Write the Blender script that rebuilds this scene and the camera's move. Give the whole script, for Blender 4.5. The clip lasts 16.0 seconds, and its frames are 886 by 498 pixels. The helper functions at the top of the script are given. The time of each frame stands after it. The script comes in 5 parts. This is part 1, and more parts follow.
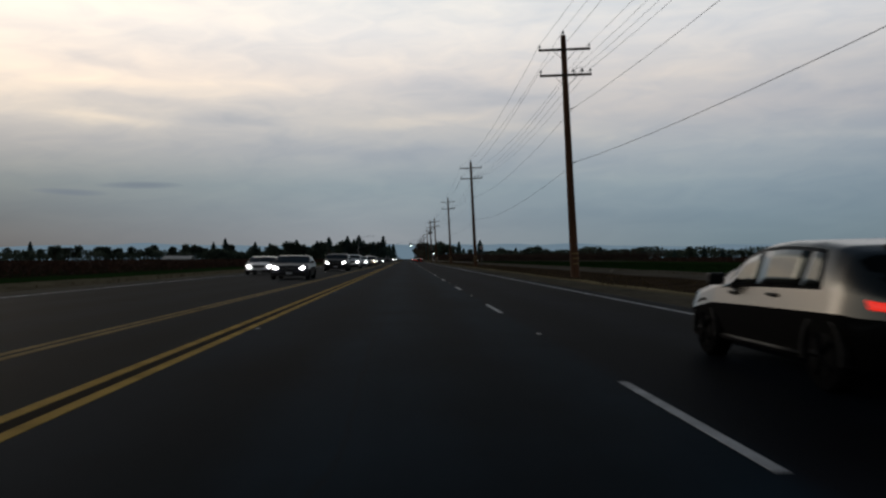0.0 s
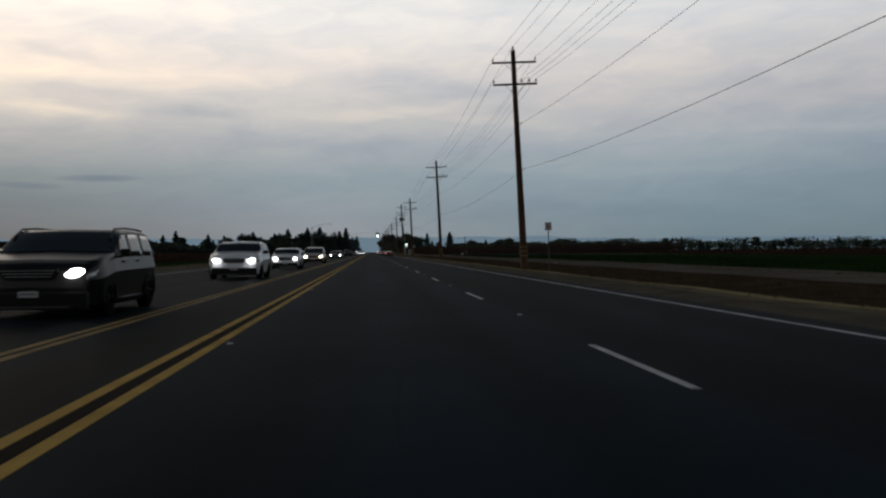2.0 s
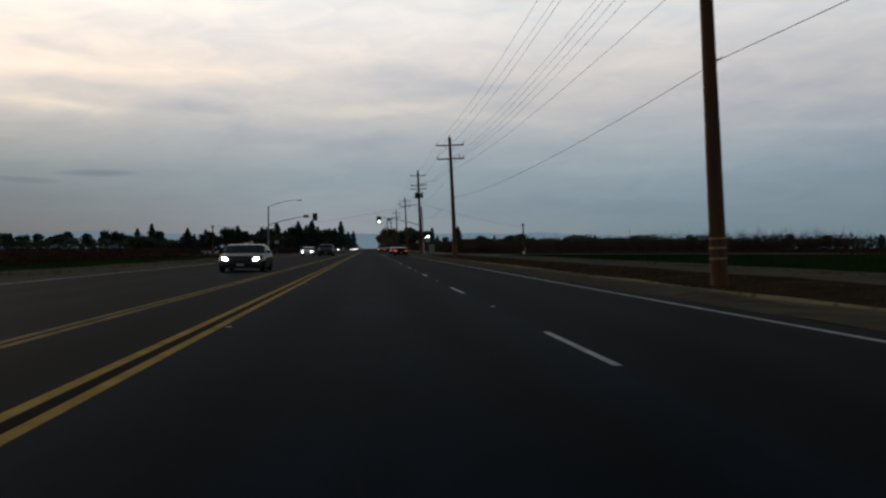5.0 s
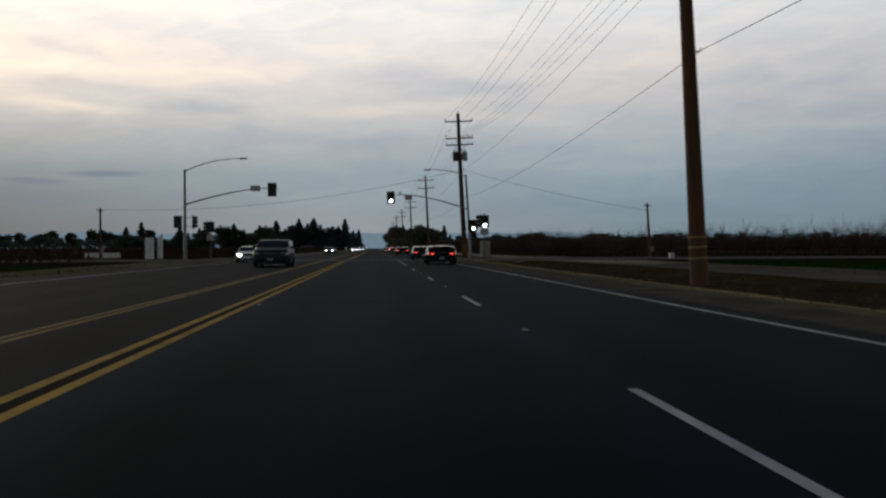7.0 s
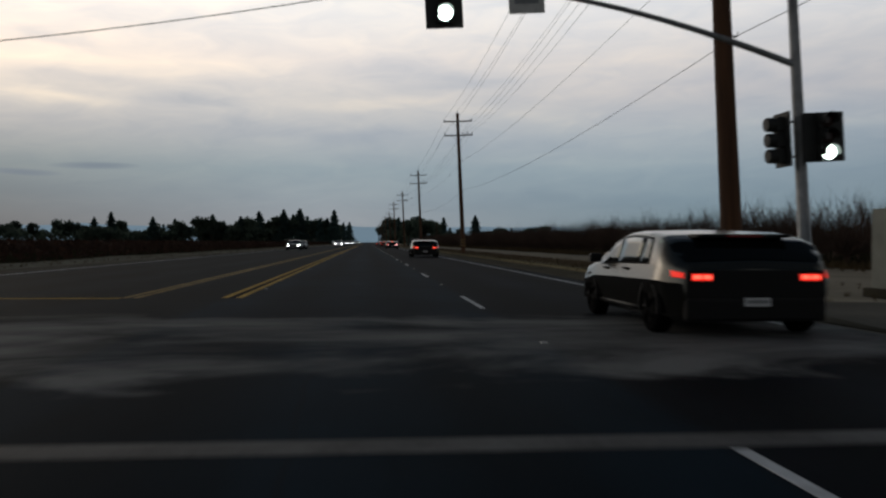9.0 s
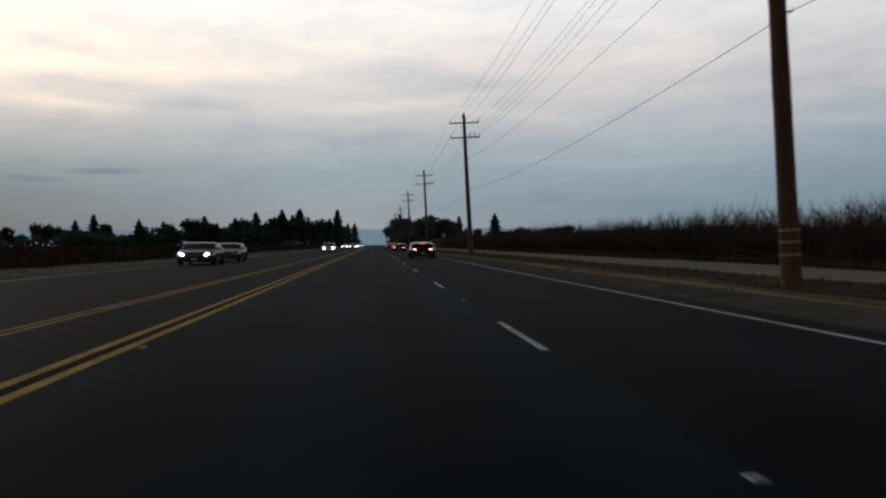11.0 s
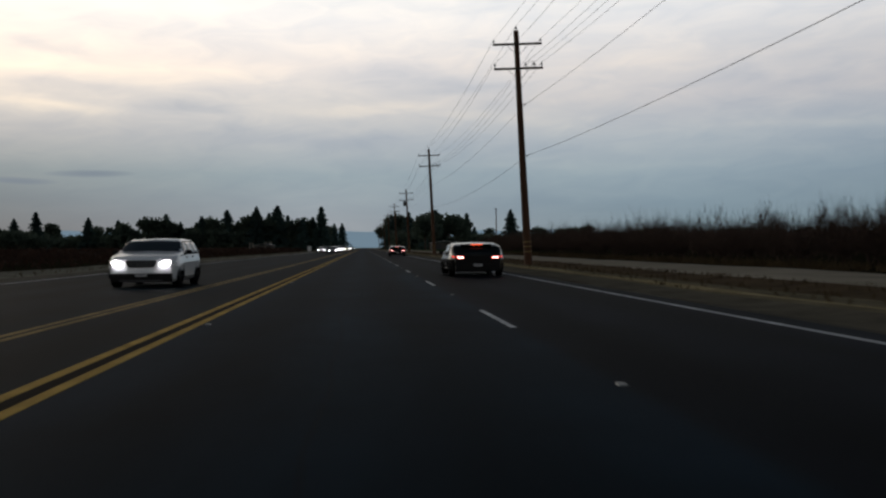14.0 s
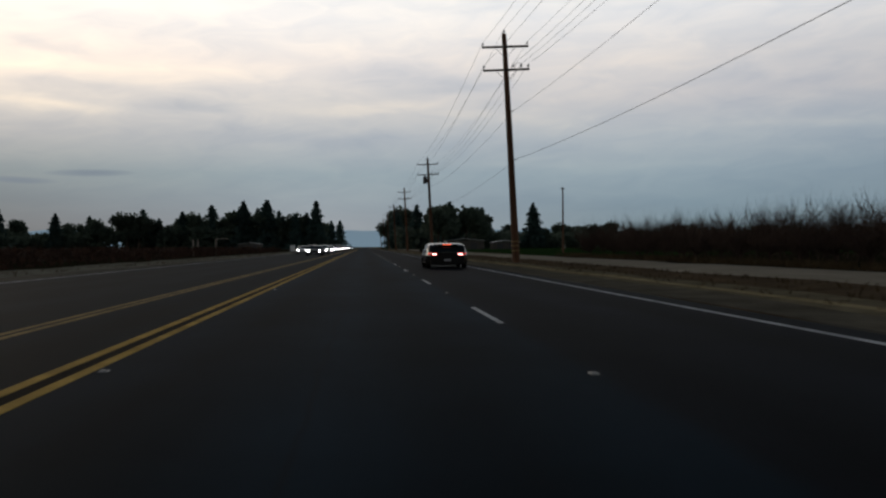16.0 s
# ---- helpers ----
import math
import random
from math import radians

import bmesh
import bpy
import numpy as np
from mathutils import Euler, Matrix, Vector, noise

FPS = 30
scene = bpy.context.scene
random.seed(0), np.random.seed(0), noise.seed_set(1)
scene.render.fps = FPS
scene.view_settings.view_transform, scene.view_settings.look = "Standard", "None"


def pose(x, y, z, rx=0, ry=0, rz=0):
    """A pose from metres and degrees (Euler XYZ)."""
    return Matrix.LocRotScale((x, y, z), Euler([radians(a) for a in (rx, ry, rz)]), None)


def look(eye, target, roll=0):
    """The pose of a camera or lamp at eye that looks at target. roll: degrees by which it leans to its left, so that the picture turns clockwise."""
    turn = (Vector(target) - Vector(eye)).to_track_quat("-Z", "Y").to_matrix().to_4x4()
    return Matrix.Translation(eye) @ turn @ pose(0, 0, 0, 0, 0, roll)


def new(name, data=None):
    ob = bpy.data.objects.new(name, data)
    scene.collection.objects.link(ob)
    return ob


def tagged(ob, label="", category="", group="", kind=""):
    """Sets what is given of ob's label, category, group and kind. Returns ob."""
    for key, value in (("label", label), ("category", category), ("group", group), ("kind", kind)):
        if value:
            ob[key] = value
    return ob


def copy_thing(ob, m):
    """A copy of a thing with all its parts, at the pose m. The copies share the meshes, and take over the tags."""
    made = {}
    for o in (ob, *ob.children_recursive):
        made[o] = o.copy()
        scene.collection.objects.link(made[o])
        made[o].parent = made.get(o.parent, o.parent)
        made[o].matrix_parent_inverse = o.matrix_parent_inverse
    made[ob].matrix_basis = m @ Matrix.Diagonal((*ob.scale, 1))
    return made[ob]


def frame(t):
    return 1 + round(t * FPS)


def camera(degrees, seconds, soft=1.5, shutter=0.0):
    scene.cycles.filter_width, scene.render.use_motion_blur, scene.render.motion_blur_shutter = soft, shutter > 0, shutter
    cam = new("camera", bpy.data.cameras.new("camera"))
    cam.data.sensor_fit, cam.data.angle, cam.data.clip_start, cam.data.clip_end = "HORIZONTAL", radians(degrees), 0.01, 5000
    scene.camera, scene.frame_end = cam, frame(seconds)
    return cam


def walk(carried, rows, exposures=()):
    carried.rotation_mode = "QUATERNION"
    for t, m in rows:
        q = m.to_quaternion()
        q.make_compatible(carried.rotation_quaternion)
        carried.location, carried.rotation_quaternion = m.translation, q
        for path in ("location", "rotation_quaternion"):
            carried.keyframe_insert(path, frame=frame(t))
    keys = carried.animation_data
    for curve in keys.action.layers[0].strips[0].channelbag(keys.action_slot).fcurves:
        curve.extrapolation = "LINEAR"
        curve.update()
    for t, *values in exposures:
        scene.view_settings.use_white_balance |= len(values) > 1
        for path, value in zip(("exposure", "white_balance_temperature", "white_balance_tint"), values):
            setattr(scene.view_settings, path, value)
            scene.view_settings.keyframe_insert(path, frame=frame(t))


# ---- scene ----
# the camera and its drive along the left of two lanes, x to the right, y along the road
PATH = [
    (0, (-1.932, -4.257, 1.105), (-1.495, 5.733, 1.221), -0.16),
    (0.5, (-2.377, 10.215, 1.105), (-1.684, 20.191, 1.103), 0.05),
    (1, (-2.565, 25.274, 1.105), (-1.721, 35.238, 1.125), -0.15),
    (1.5, (-2.666, 41.610, 1.105), (-1.810, 51.573, 1.182), -0.62),
    (2, (-2.578, 57.170, 1.105), (-1.713, 67.133, 1.136), -0.40),
    (2.5, (-2.564, 72.898, 1.105), (-1.714, 82.862, 1.141), -0.46),
    (3, (-2.522, 89.505, 1.105), (-1.625, 99.465, 1.148), -0.76),
    (3.5, (-2.521, 107.039, 1.105), (-1.614, 116.997, 1.173), -0.59),
    (4, (-2.563, 123.723, 1.105), (-1.596, 133.676, 1.097), -0.12),
    (6.5, (-1.929, 209.340, 1.105), (-1.158, 219.310, 1.098), -0.14),
    (7, (-2.005, 225.929, 1.105), (-1.194, 235.896, 1.093), -0.21),
    (7.5, (-2.169, 242.821, 1.105), (-1.295, 252.783, 1.140), -0.14),
    (8, (-2.242, 260.013, 1.105), (-1.338, 269.972, 1.164), 0.13),
    (8.5, (-2.229, 276.709, 1.105), (-1.279, 286.664, 1.078), 0.24),
    (9, (-1.952, 295.815, 1.105), (-1.045, 305.774, 1.026), 0.17),
    (9.2, (-1.930, 301.847, 1.105), (-0.974, 311.801, 1.047), 0.36),
    (11.5, (-1.748, 382.607, 1.105), (-0.939, 392.574, 1.049), -0.52),
    (12, (-1.920, 398.980, 1.105), (-1.075, 408.944, 1.042), -0.50),
    (12.5, (-1.987, 414.814, 1.105), (-1.133, 424.777, 1.040), -0.40),
    (13, (-2.002, 432.706, 1.105), (-1.133, 442.668, 1.078), -0.45),
    (13.5, (-2.010, 448.276, 1.105), (-1.128, 458.237, 1.066), -0.46),
    (14, (-2.039, 463.903, 1.105), (-1.092, 473.858, 1.082), -0.41),
    (14.5, (-2.009, 479.346, 1.105), (-1.042, 489.299, 1.059), -0.62),
    (15, (-1.934, 494.756, 1.105), (-0.994, 504.712, 1.056), -0.46),
    (15.5, (-1.799, 511.550, 1.105), (-0.912, 521.510, 1.065), -0.50),
    (16, (-1.968, 527.004, 1.105), (-1.019, 536.959, 1.073), -0.41),
]
cam = camera(55.6, 16.0, soft=2.35, shutter=0.12)
walk(cam, [(t, look(eye, target, roll)) for t, eye, target, roll in PATH], [(0.0, -0.10), (4.0, -0.09), (7.0, 0.0), (9.0, 0.0), (11.5, 0.10), (14.0, 0.08), (16.0, 0.06)])

# ---- sky and light: dusk under a broken overcast, the sun low behind cloud ahead on the left ----
SUN_AZ, SUN_EL = -34.0, 14.0


def mth(tree, op, a, b=None, c=None, clamp=False):
    n = tree.nodes.new("ShaderNodeMath")
    n.operation, n.use_clamp = op, clamp
    for i, v in enumerate((a, b, c)):
        if v is None:
            continue
        if isinstance(v, (int, float)):
            n.inputs[i].default_value = v
        else:
            tree.links.new(v, n.inputs[i])
    return n.outputs[0]


def ramp(tree, fac, stops):
    n = tree.nodes.new("ShaderNodeValToRGB")
    while len(n.color_ramp.elements) < len(stops):
        n.color_ramp.elements.new(0.5)
    for e, (p, col) in zip(n.color_ramp.elements, stops):
        e.position, e.color = p, (*col, 1) if len(col) == 3 else col
    tree.links.new(fac, n.inputs[0])
    return n.outputs[0]


def mixc(tree, fac, a, b, blend="MIX"):
    n = tree.nodes.new("ShaderNodeMix")
    n.data_type, n.blend_type = "RGBA", blend
    for i, v in ((0, fac), (6, a), (7, b)):
        if isinstance(v, (int, float)):
            n.inputs[i].default_value = v
        elif isinstance(v, tuple):
            n.inputs[i].default_value = (*v, 1)
        else:
            tree.links.new(v, n.inputs[i])
    return n.outputs[2]


def noise_of(tree, vec, scale, detail=5.0, rough=0.55, distort=0.0):
    n = tree.nodes.new("ShaderNodeTexNoise")
    n.inputs["Scale"].default_value, n.inputs["Detail"].default_value = scale, detail
    n.inputs["Roughness"].default_value, n.inputs["Distortion"].default_value = rough, distort
    if vec is not None:
        tree.links.new(vec, n.inputs["Vector"])
    return n.outputs["Fac"]


def xyz(tree, x, y, z):
    n = tree.nodes.new("ShaderNodeCombineXYZ")
    for i, v in enumerate((x, y, z)):
        if isinstance(v, (int, float)):
            n.inputs[i].default_value = v
        else:
            tree.links.new(v, n.inputs[i])
    return n.outputs[0]


world = bpy.data.worlds.new("dusk_sky")
scene.world = world
world.use_nodes = True
wt = world.node_tree
wt.nodes.clear()
coord = wt.nodes.new("ShaderNodeTexCoord")
sep = wt.nodes.new("ShaderNodeSeparateXYZ")
wt.links.new(coord.outputs["Generated"], sep.inputs[0])
sx, sy, sz = sep.outputs
az = mth(wt, "ARCTAN2", sx, sy)
base = ramp(wt, mth(wt, "MAXIMUM", sz, 0.0), [
    (0.0, (0.205, 0.285, 0.345)), (0.025, (0.225, 0.310, 0.375)), (0.05, (0.260, 0.350, 0.425)), (0.085, (0.325, 0.410, 0.485)),
    (0.125, (0.455, 0.510, 0.570)), (0.17, (0.63, 0.62, 0.65)), (0.21, (0.76, 0.735, 0.746)), (0.26, (0.90, 0.89, 0.910)), (0.31, (0.92, 0.94, 0.961)),
    (0.42, (0.42, 0.46, 0.510)), (0.55, (0.055, 0.080, 0.115)), (1.0, (0.028, 0.045, 0.070))])
# towards the bright west the haze over the horizon is paler and warmer
low_west = ramp(wt, mth(wt, "MAXIMUM", sz, 0.0), [
    (0.0, (0.254, 0.295, 0.346)), (0.025, (0.290, 0.325, 0.376)), (0.05, (0.285, 0.338, 0.396)), (0.085, (0.291, 0.364, 0.425)),
    (0.125, (0.429, 0.466, 0.521)), (0.17, (0.648, 0.637, 0.646)), (0.21, (0.792, 0.754, 0.757)), (0.26, (0.90, 0.89, 0.910)), (0.31, (0.92, 0.94, 0.961)),
    (0.42, (0.42, 0.46, 0.510)), (0.55, (0.055, 0.080, 0.115)), (1.0, (0.028, 0.045, 0.070))])
west = mth(wt, "DIVIDE", mth(wt, "SUBTRACT", 0.38, az, clamp=False), 0.42, clamp=True)
base = mixc(wt, west, base, low_west)
dim = mth(wt, "MULTIPLY", mth(wt, "MULTIPLY", mth(wt, "SUBTRACT", -0.06, az, clamp=True), 1.6), mth(wt, "SUBTRACT", 1.0, mth(wt, "MULTIPLY", sz, 6.5), clamp=True))
dim = mth(wt, "SUBTRACT", 1.0, dim, clamp=True)
base = mixc(wt, 1.0, base, xyz(wt, dim, dim, dim), "MULTIPLY")
# the sky behind is darker; most light is in the west, ahead
ahead = mth(wt, "ADD", 0.58, mth(wt, "MULTIPLY", mth(wt, "MULTIPLY", mth(wt, "ADD", sy, 0.25, clamp=True), 1.3, clamp=True), 0.42))
base = mixc(wt, 1.0, base, xyz(wt, ahead, ahead, ahead), "MULTIPLY")
# long streaks low over the horizon, rounder banks higher up
streak = noise_of(wt, xyz(wt, mth(wt, "MULTIPLY", az, 2.3), mth(wt, "ADD", mth(wt, "MULTIPLY", sz, 13.0), mth(wt, "MULTIPLY", az, -0.6)), 3.7), 1.0, 3.0, 0.45, 0.5)
bank = noise_of(wt, xyz(wt, mth(wt, "ADD", mth(wt, "MULTIPLY", az, 5.5), mth(wt, "MULTIPLY", sz, 5.0)), mth(wt, "MULTIPLY", sz, 20.0), 9.1), 1.0, 4.0, 0.5, 0.5)
fine = noise_of(wt, xyz(wt, mth(wt, "MULTIPLY", az, 14.0), mth(wt, "ADD", mth(wt, "MULTIPLY", sz, 52.0), mth(wt, "MULTIPLY", az, -3.0)), 1.3), 1.0, 5.0, 0.55, 0.8)
shade = mth(wt, "ADD", mth(wt, "MULTIPLY", mth(wt, "SUBTRACT", streak, 0.5), 0.20), mth(wt, "MULTIPLY", mth(wt, "SUBTRACT", bank, 0.5), 0.20))
shade = mth(wt, "ADD", shade, mth(wt, "MULTIPLY", mth(wt, "SUBTRACT", fine, 0.5), 0.30))
amount = mth(wt, "MINIMUM", mth(wt, "ADD", 0.35, mth(wt, "MULTIPLY", sz, 4.5)), 1.0)
# the larger cloud banks: bearing in degrees, height, half width, half height, lighter (+) or darker (-)
LIGHT_BANKS = (
    (-18.1, 0.1963, 0.113, 0.0128, 0.09),
    (-8.8, 0.2019, 0.077, 0.0098, 0.05),
    (-19.9, 0.1520, 0.048, 0.0053, 0.16),
    (-0.5, 0.2200, 0.074, 0.0123, 0.05),
    (0.2, 0.1601, 0.080, 0.0058, 0.10),
    (10.6, 0.1489, 0.086, 0.0077, 0.05),
    (19.9, 0.2115, 0.080, 0.0132, 0.05),
    (28.7, 0.1308, 0.081, 0.0066, 0.07),
    (16.2, 0.0914, 0.149, 0.0078, 0.05),
)
DARK_BANKS = (
    (-19.4, 0.2101, 0.043, 0.0074, -0.10),
    (-17.4, 0.1747, 0.089, 0.0071, -0.06),
    (-12.0, 0.1596, 0.056, 0.0074, -0.10),
    (-14.4, 0.1320, 0.189, 0.0135, -0.03),
    (6.2, 0.1855, 0.074, 0.0095, -0.09),
    (-1.0, 0.1289, 0.087, 0.0078, -0.07),
    (9.4, 0.1168, 0.131, 0.0092, -0.03),
    (27.4, 0.1841, 0.083, 0.0106, -0.05),
    (24.1, 0.1583, 0.115, 0.0085, -0.04),
    (13.2, 0.0464, 0.248, 0.0119, -0.06),
)
ripple = mth(wt, "MULTIPLY", mth(wt, "SUBTRACT", streak, 0.5), 0.05)
wander = mth(wt, "MULTIPLY", mth(wt, "SUBTRACT", bank, 0.5), 0.035)
massed = None
for deg, z0, wide, high, k in LIGHT_BANKS + DARK_BANKS:
    u = mth(wt, "DIVIDE", mth(wt, "SUBTRACT", mth(wt, "ADD", az, ripple), radians(deg)), wide)
    v = mth(wt, "DIVIDE", mth(wt, "SUBTRACT", mth(wt, "ADD", sz, wander), z0 + 0.0), high)
    d2 = mth(wt, "ADD", mth(wt, "MULTIPLY", u, u), mth(wt, "MULTIPLY", v, v))
    w = mth(wt, "MULTIPLY", mth(wt, "POWER", 2.718, mth(wt, "MULTIPLY", d2, -0.9)), k * 1.6)
    massed = w if massed is None else mth(wt, "ADD", massed, w)
shade = mth(wt, "ADD", shade, massed)
gain = mth(wt, "MAXIMUM", mth(wt, "ADD", 1.0, mth(wt, "MULTIPLY", shade, amount)), 0.45)
warmth = mth(wt, "SUBTRACT", mth(wt, "MULTIPLY", shade, 2.2), mth(wt, "MULTIPLY", mth(wt, "MULTIPLY", sx, mth(wt, "ADD", sy, 0.2, clamp=True)), 0.47))
warmth = mth(wt, "MULTIPLY", warmth, mth(wt, "MINIMUM", mth(wt, "MULTIPLY", sz, 7.0), 1.0))
tint = mixc(wt, mth(wt, "ADD", warmth, 0.5, clamp=True), (0.93, 0.995, 1.055), (1.095, 0.99, 0.835))
side = mth(wt, "SUBTRACT", 1.0, mth(wt, "MULTIPLY", mth(wt, "ADD", az, 0.1, clamp=True), 0.35))
cloud = mixc(wt, 1.0, mixc(wt, 1.0, base, tint, "MULTIPLY"), xyz(wt, mth(wt, "MULTIPLY", gain, side), mth(wt, "MULTIPLY", gain, side), mth(wt, "MULTIPLY", gain, side)), "MULTIPLY")
# the veiled sun: a broad warm brightening round its place
sun_way = Vector((math.sin(radians(SUN_AZ)) * math.cos(radians(SUN_EL)), math.cos(radians(SUN_AZ)) * math.cos(radians(SUN_EL)), math.sin(radians(SUN_EL))))
dot = wt.nodes.new("ShaderNodeVectorMath")
dot.operation = "DOT_PRODUCT"
wt.links.new(coord.outputs["Generated"], dot.inputs[0])
dot.inputs[1].default_value = sun_way
near_sun = mth(wt, "POWER", mth(wt, "MAXIMUM", dot.outputs["Value"], 0.0), 16.0)
lift = mth(wt, "MULTIPLY", near_sun, mth(wt, "MINIMUM", mth(wt, "MULTIPLY", mth(wt, "MAXIMUM", mth(wt, "SUBTRACT", sz, 0.06), 0.0), 7.0), 1.0))
glow = mixc(wt, 1.0, mixc(wt, lift, (0.0, 0.0, 0.0), (0.28, 0.19, 0.11)), xyz(wt, gain, gain, gain), "MULTIPLY")
lit = mixc(wt, 1.0, cloud, glow, "ADD")


def lens_cloud(tint, a0, z0, wide, high, tilt):
    """One flat dark lens-shaped cloud, soft at its edge."""
    u = mth(wt, "DIVIDE", mth(wt, "SUBTRACT", az, a0), wide)
    v = mth(wt, "DIVIDE", mth(wt, "SUBTRACT", mth(wt, "SUBTRACT", sz, z0), mth(wt, "MULTIPLY", mth(wt, "SUBTRACT", az, a0), tilt)), high)
    v = mth(wt, "ADD", v, mth(wt, "MULTIPLY", mth(wt, "SUBTRACT", bank, 0.5), 2.0))
    r = mth(wt, "ADD", mth(wt, "MULTIPLY", u, u), mth(wt, "MULTIPLY", v, v))
    k = mth(wt, "MULTIPLY", mth(wt, "SUBTRACT", 1.0, r, clamp=True), 0.7, clamp=True)
    return mixc(wt, k, tint, (0.165, 0.205, 0.26))


lit = lens_cloud(lit, radians(-21.4), 0.0735, 0.042, 0.0042, -0.03)
lit = lens_cloud(lit, radians(-17.3), 0.0825, 0.050, 0.0044, 0.035)
sky = wt.nodes.new("ShaderNodeTexSky")
sky.sky_type, sky.sun_disc = "NISHITA", False
sky.sun_elevation, sky.sun_rotation = radians(SUN_EL), radians(SUN_AZ)
both = mixc(wt, 0.0008, lit, sky.outputs[0])
# below the horizon the sheet of ground hides the sky
bg = wt.nodes.new("ShaderNodeBackground")
bg.inputs["Strength"].default_value = 1.0
wt.links.new(both, bg.inputs["Color"])
wout = wt.nodes.new("ShaderNodeOutputWorld")
wt.links.new(bg.outputs[0], wout.inputs["Surface"])

sun = new("sun", bpy.data.lights.new("sun", "SUN"))
sun.data.energy, sun.data.angle, sun.data.color = 0.14, radians(18), (1.0, 0.88, 0.74)
sun.matrix_world = look(sun_way * 50, (0, 0, 0))


# ---- materials ----
def mat(name, col, col2=None, rough=0.7, metal=0.0, scale=3.0, fine=40.0, bump=0.15, stretch=(1, 1, 1), world_space=False,
        emit=None, power=0.0, spec=0.5, jitter=0.0, coat=0.0, depth=0.01, leaf=0.0):
    m = bpy.data.materials.new(name)
    m.use_nodes = True
    t = m.node_tree
    p = t.nodes["Principled BSDF"]
    p.inputs["Roughness"].default_value, p.inputs["Metallic"].default_value = rough, metal
    p.inputs["Specular IOR Level"].default_value = spec
    p.inputs["Coat Weight"].default_value = coat
    p.inputs["Coat Roughness"].default_value = 0.06
    if world_space:
        g = t.nodes.new("ShaderNodeNewGeometry")
        vec = g.outputs["Position"]
    else:
        g = t.nodes.new("ShaderNodeTexCoord")
        vec = g.outputs["Object"]
    mp = t.nodes.new("ShaderNodeMapping")
    mp.inputs["Scale"].default_value = stretch
    t.links.new(vec, mp.inputs[0])
    vec = mp.outputs[0]
    big, small = noise_of(t, vec, scale, 5, 0.55, 0.3), noise_of(t, vec, fine, 3, 0.6)
    col2 = col2 or tuple(c * 0.65 for c in col)
    f = mth(t, "ADD", mth(t, "MULTIPLY", mth(t, "SUBTRACT", big, 0.5), 2.2), mth(t, "MULTIPLY", mth(t, "SUBTRACT", small, 0.5), 0.9))
    f = mth(t, "ADD", f, 0.5, clamp=True)
    c = mixc(t, f, col2, col)
    if jitter:
        oi = t.nodes.new("ShaderNodeObjectInfo")
        k = mth(t, "ADD", 1.0 - jitter, mth(t, "MULTIPLY", oi.outputs["Random"], 2 * jitter))
        c = mixc(t, 1.0, c, xyz(t, k, k, k), "MULTIPLY")
    t.links.new(c, p.inputs["Base Color"])
    r = mth(t, "ADD", rough - 0.08, mth(t, "MULTIPLY", small, 0.16), clamp=True)
    t.links.new(r, p.inputs["Roughness"])
    if bump:
        b = t.nodes.new("ShaderNodeBump")
        b.inputs["Strength"].default_value, b.inputs["Distance"].default_value = bump, depth
        t.links.new(mth(t, "ADD", small, mth(t, "MULTIPLY", big, 0.6)), b.inputs["Height"])
        t.links.new(b.outputs[0], p.inputs["Normal"])
    if emit:
        p.inputs["Emission Color"].default_value = (*emit, 1)
        p.inputs["Emission Strength"].default_value = power
    if leaf:
        # thin leaves let part of the light through
        tr = t.nodes.new("ShaderNodeBsdfTranslucent")
        t.links.new(c, tr.inputs["Color"])
        mx = t.nodes.new("ShaderNodeMixShader")
        mx.inputs[0].default_value = leaf
        t.links.new(p.outputs[0], mx.inputs[1])
        t.links.new(tr.outputs[0], mx.inputs[2])
        t.links.new(mx.outputs[0], t.nodes["Material Output"].inputs["Surface"])
    return m


